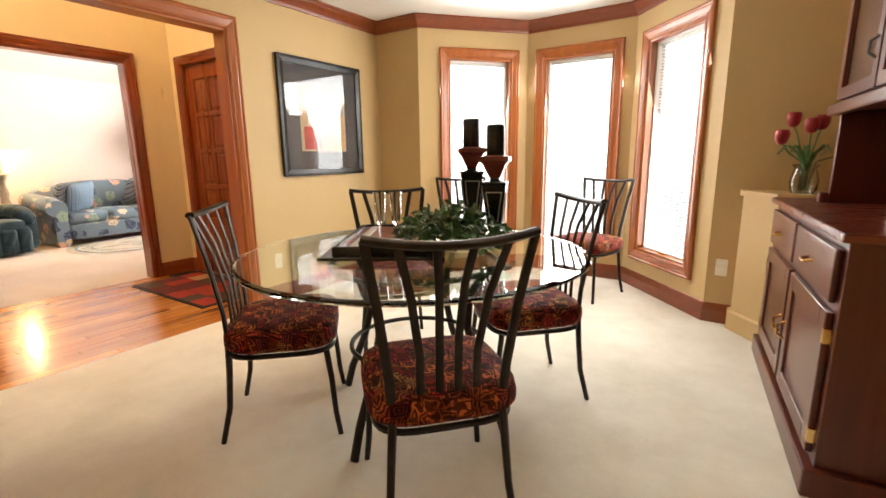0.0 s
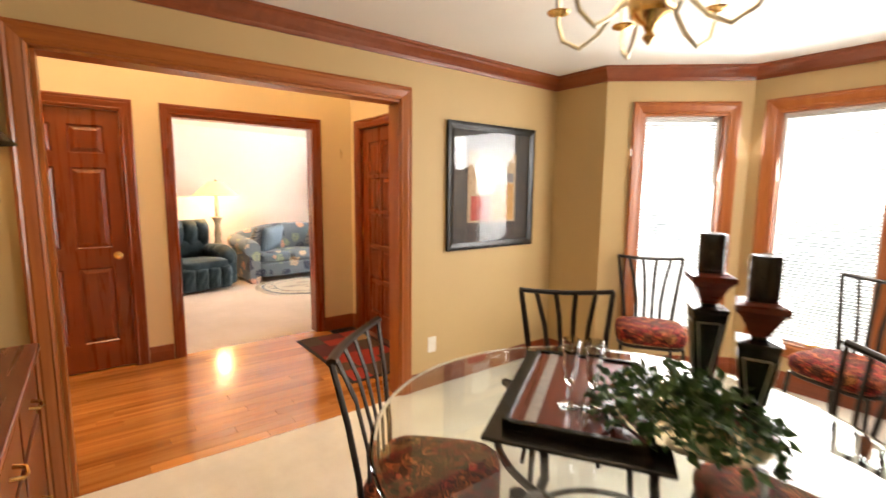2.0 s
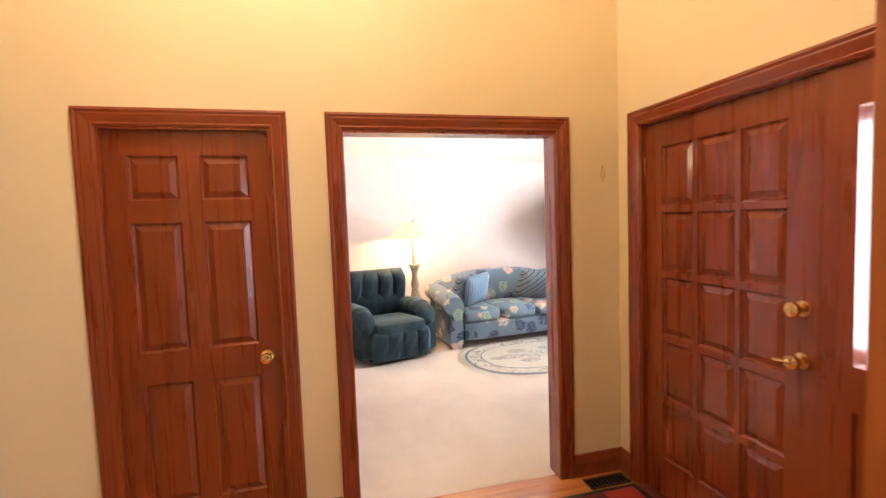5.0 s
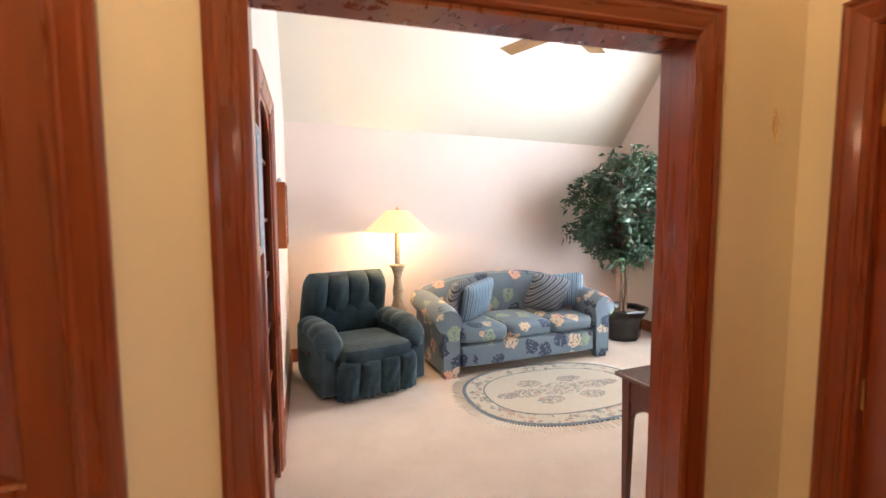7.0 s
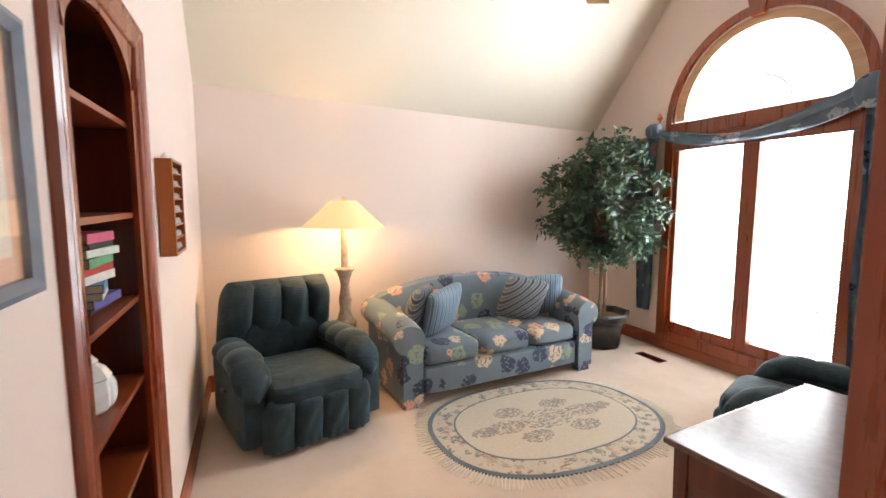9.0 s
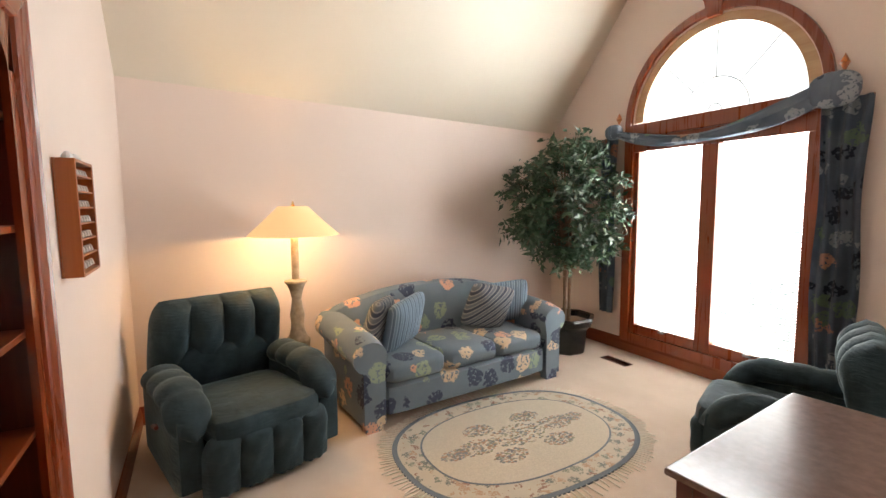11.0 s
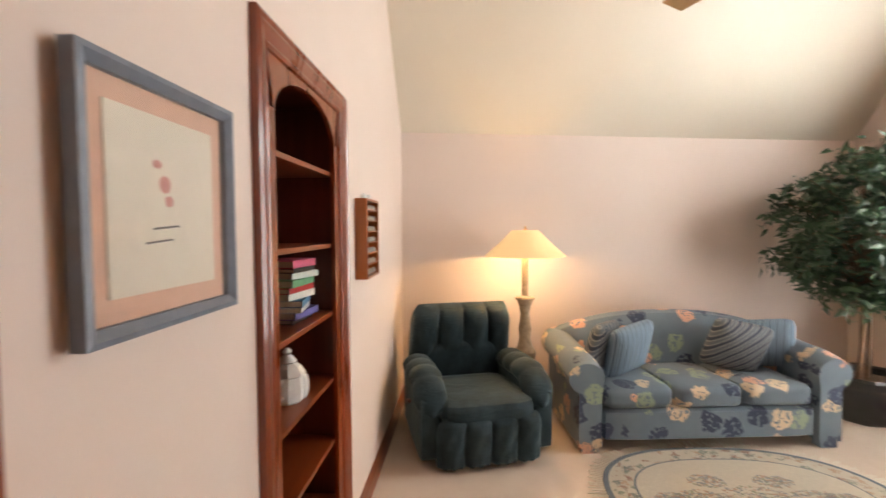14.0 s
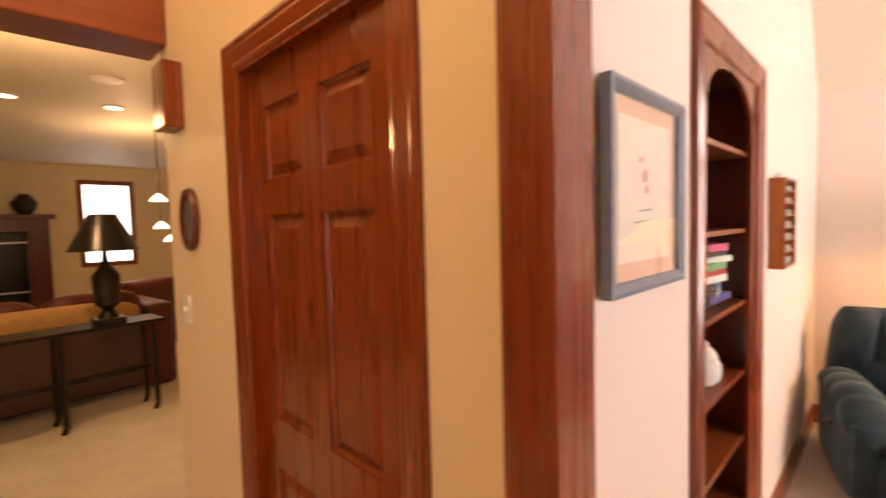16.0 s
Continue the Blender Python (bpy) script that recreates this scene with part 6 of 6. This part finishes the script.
# desk beside the doorway
dk = thing("desk", T(-5.383, 2.63, 0, 0, 0, 5.5), "dark wooden writing desk with a glossy top", "desk")
part("top", bx(0, 0.60, 0, 0.975, 0.728, 0.75, bevel=0.006, seg=2), M_DESKTOP, dk)
part("apron", bx(0.035, 0.565, 0.035, 0.94, 0.61, 0.727, bevel=0.004), M_DARKWOOD, dk)
for x in (0.05, 0.55):
    for y in (0.05, 0.925):
        part("leg", lt([(0.018, 0), (0.03, 0.55), (0.034, 0.727)], 4, T(x, y, 0), radians(45)), M_DARKWOOD, dk)
for x, y, dx_, dy_ in ((0.075, 0.04, 1, 0), (0.525, 0.04, -1, 0), (0.04, 0.075, 0, 1), (0.04, 0.90, 0, -1)):
    mm_ = Matrix(((dx_, 0, dy_, x), (dy_, 0, dx_, y), (0, 1, 0, 0), (0, 0, 0, 1)))
    part("bracket", prism(bmesh.new(), [(0, 0.61), (0, 0.50), (0.02, 0.56), (0.08, 0.595), (0.16, 0.61)], 0.0, 0.018, m=mm_), M_DARKWOOD, dk)

# ceiling fan
cf = thing("ceiling_fan", T(-6.22, 2.88, 2.74), "white ceiling fan with pale wooden blades on a long rod", "ceiling fan")
part("rod", tb([(0, 0, 0.1), (0, 0, 1.62)], 0.014), M_WHITE, cf)
part("motor", lt([(0.04, -0.05), (0.10, -0.03), (0.12, 0.03), (0.10, 0.09), (0.03, 0.12)], 24), M_GREY, cf, smooth=True)
bladem = wood("fan_blade", (0.35, 0.2, 0.07), (0.45, 0.27, 0.10), (0.5, 0.32, 0.13), "x", scale=0.5)
for k in range(5):
    bl_ = part("blade", bx(0.16, 0.60, -0.065, 0.065, -0.004, 0.004, m=T(0, 0, 0, 0, 0, 72 * k + 130) @ T(0, 0, 0, 10)), bladem, cf)
    part("bracket", bx(0.09, 0.20, -0.02, 0.02, -0.008, -0.004, m=T(0, 0, 0, 0, 0, 72 * k + 130)), M_GREY, cf)

# ---- family room beyond ----
cs_ = thing("leather_sofa", at(-4.3, -4.2, (0.1, -1)), "long brown sofa with its back to the foyer", "sofa")
part("back", bx(-1.5, 0.74, -0.45, -0.25, 0.05, 0.76, bevel=0.05, seg=4), plain("brown_hide", (0.10, 0.05, 0.028), 0.5), cs_, smooth=True)
part("seat", bx(-1.4, 1.05, -0.25, 0.45, 0.05, 0.44, bevel=0.05, seg=4), M_LEATHER, cs_, smooth=True)
part("blanket", pf(T(-0.2, -0.36, 0.80), 0.9, 0.15, 0.11, 0.6, 0.3), plain("gold_throw", (0.5, 0.3, 0.12), 0.9), cs_, "gold throw over the back", smooth=True)
for x in (-1.77, 0.745):
    part("arm", bx(x, x + 0.27, -0.44, 0.5, 0.0, 0.84, bevel=0.07, seg=4), M_LEATHER, cs_, smooth=True)
for x in (-1.25, -0.45, 0.35):
    part("back_cushion", pf(T(x + 0.05, -0.12, 0.74, -10), 0.40, 0.13, 0.24, 0.5, 0.4), M_LEATHER, cs_, smooth=True)
ct = thing("console_table", at(-4.2, -3.25, (0.1, -1)), "dark narrow console table behind the sofa", "table")
part("top", bx(-0.9, 0.88, -0.17, 0.17, 0.77, 0.80, bevel=0.006), M_IRON, ct)
for x in (-0.80, 0.16, 0.80):
    for y in (-0.13, 0.13):
        part("leg", tb([(x, y, 0.77), (x, y, 0.05), (x - 0.02, y, 0.0)], 0.022, 8), M_IRON, ct)
part("stretcher", bx(-0.8, 0.80, -0.012, 0.012, 0.34, 0.38), M_IRON, ct)
tl = thing("table_lamp", T(-4.705, -3.28, 0.802), "dark table lamp with a black coolie shade", "lamp")
part("foot", bx(-0.11, 0.11, -0.11, 0.11, 0, 0.05, bevel=0.01), M_IRON, tl)
part("body", lt([(0.08, 0.05), (0.04, 0.12), (0.09, 0.16), (0.10, 0.40), (0.03, 0.50), (0.012, 0.62)], 16), M_IRON, tl, smooth=True)
part("shade", lt([(0.25, 0.61), (0.245, 0.62), (0.10, 0.91), (0.095, 0.91)], 28), M_BLACK, tl, smooth=True)
fwn = tagged(new("window_family"), "family room window in a dark wooden casing, its pane glowing in place of daylight", "window", kind="structure")
MF = plane_m((0, -8.9), (-9, -8.9))
part("casing", casing(MF, 5.20, 6.06, 0.95, 2.51, True), M_DOOR, fwn)
# pane emits in place of daylight; the wall behind it has no opening
part("pane", bx(5.28, 5.98, 0.0, 0.01, 1.03, 2.43, m=MF), glow("self_glowing_pane", (0.9, 0.95, 1.0), 3.0), fwn)
struct("wall_family_south", bx(-9.2, 0.4, -9.05, -8.9, 0, 3.2), M_CREAM, "cream end wall of the family room", "wall")
fpl = tagged(new("fireplace"), "dark wooden fireplace mantel on the far wall", "fireplace", kind="structure")
bm = bmesh.new()
box(bm, -4.78, -4.50, -8.9, -8.6, 0, 1.82)
box(bm, -3.3, -2.95, -8.9, -8.6, 0, 1.82)
box(bm, -4.50, -3.3, -8.9, -8.6, 1.62, 1.82)
part("surround", bm, M_DARKWOOD, fpl)
part("mantel_shelf", bx(-4.87, -2.8, -8.9, -8.5, 1.82, 1.89, bevel=0.015), M_DARKWOOD, fpl)
part("firebox", bx(-4.50, -3.3, -8.88, -8.85, 0, 1.62), M_BLACK, fpl)
for z in (0.6, 1.42):
    part("trim_bar", bx(-4.50, -3.3, -8.8, -8.78, z, z + 0.03), M_SILVER, fpl)
vz = thing("vase", T(-4.50, -8.7, 1.891), "round dark vase on the mantel", "vase")
part("body", lt([(0.06, 0), (0.16, 0.12), (0.17, 0.2), (0.09, 0.3), (0.07, 0.33)], 20), M_IRON, vz, smooth=True)
ch2 = thing("armchair", at(-5.25, -5.5, (0.6, -0.8)), "oxblood leather armchair in the family room", "armchair")
part("back", bx(-0.5, 0.5, -0.5, -0.25, 0.1, 0.98, bevel=0.09, seg=4), M_LEATHER, ch2, smooth=True)
part("seat", bx(-0.5, 0.5, -0.25, 0.5, 0.0, 0.48, bevel=0.07, seg=4), M_LEATHER, ch2, smooth=True)
for s in (-1, 1):
    part("arm", bx(s * 0.55 - 0.1, s * 0.55 + 0.1, -0.4, 0.5, 0.1, 0.66, bevel=0.07, seg=4), M_LEATHER, ch2, smooth=True)


def slope_z(y):
    return 2.77 + (y + 9.1) * 0.235 / 8.2


for x, y in ((-5.06, -4.56), (-4.22, -4.64)):
    cn = thing("recessed_light", T(x, y, slope_z(y) - 0.002, 1.6), "lit recessed ceiling light", "ceiling light", "recessed lights")
    part("trim_ring", lt([(0.10, 0), (0.10, -0.012), (0.08, -0.012), (0.078, 0)], 24), M_WHITE, cn)
    part("lens", lt([(0.078, -0.004), (0.076, -0.007)], 24), M_CAN, cn)
sk = thing("ceiling_speaker", T(-4.86, -3.6, slope_z(-3.6) - 0.002, 1.6), "round beige ceiling speaker grille", "speaker")
part("grille", lt([(0.13, 0), (0.13, -0.01), (0.1, -0.02), (0.02, -0.015)], 24), M_WHITE, sk, smooth=True)
for x, y, z in ((-5.63, -5.4, 1.95), (-5.79, -6.0, 1.60), (-6.05, -6.6, 1.40)):
    pl_ = thing("pendant_lamp", T(x, y, z), "small lit pendant lamp in the family room", "lamp", "row of small pendants")
    part("shade", lt([(0.10, 0), (0.095, 0.02), (0.04, 0.08), (0.012, 0.10)], 20), M_CAN, pl_, smooth=True)
    part("cord", tb([(0, 0, 0.1), (0, 0, slope_z(y) - z + 0.02)], 0.004, 5), M_BLACK, pl_)

# ---- brick pier outside the sidelight ----
pier = thing("brick_pier", T(-3.28, 3.35, -0.35), "red brick porch pier outside the front door", "pier")
part("core", bx(-0.26, 0.26, -0.20, 0.20, 0, 2.8), M_GREY, pier)
me = None
for r in range(36):
    for k in range(2):
        x = -0.26 + 0.225 * k + (0.075 if r % 2 else 0)
        if me is None:
            q = part("brick", bx(0.004, 0.216, -0.218, -0.2, 0.004, 0.068), M_BRICK, pier)
            me = q.data
        else:
            q = new("brick", me)
            q.parent = pier
        q.location = (x, 0, 0.075 * r)

# ---- oak strips of the foyer floor ----
rng = random.Random(2)
w = 0.0826
x = -4.63
while x < -2.815:
    y = -0.82 - rng.uniform(0, 0.8)
    while y < 2.64:
        L = rng.choice((0.6, 0.9, 1.2, 1.5))
        ya, yb_ = max(y, -0.82), min(y + L, 2.64)
        if yb_ - ya > 0.05:
            xa = min(w, -2.81 - x)
            q = part("plank", bx(0.0004, xa - 0.0006, 0.0005, yb_ - ya - 0.0005, -0.0115, 0.0, bevel=0.0008, seg=1), M_PLANK, foyer_floor)
            q.location = (x, ya, 0)
        y += L
    x += w
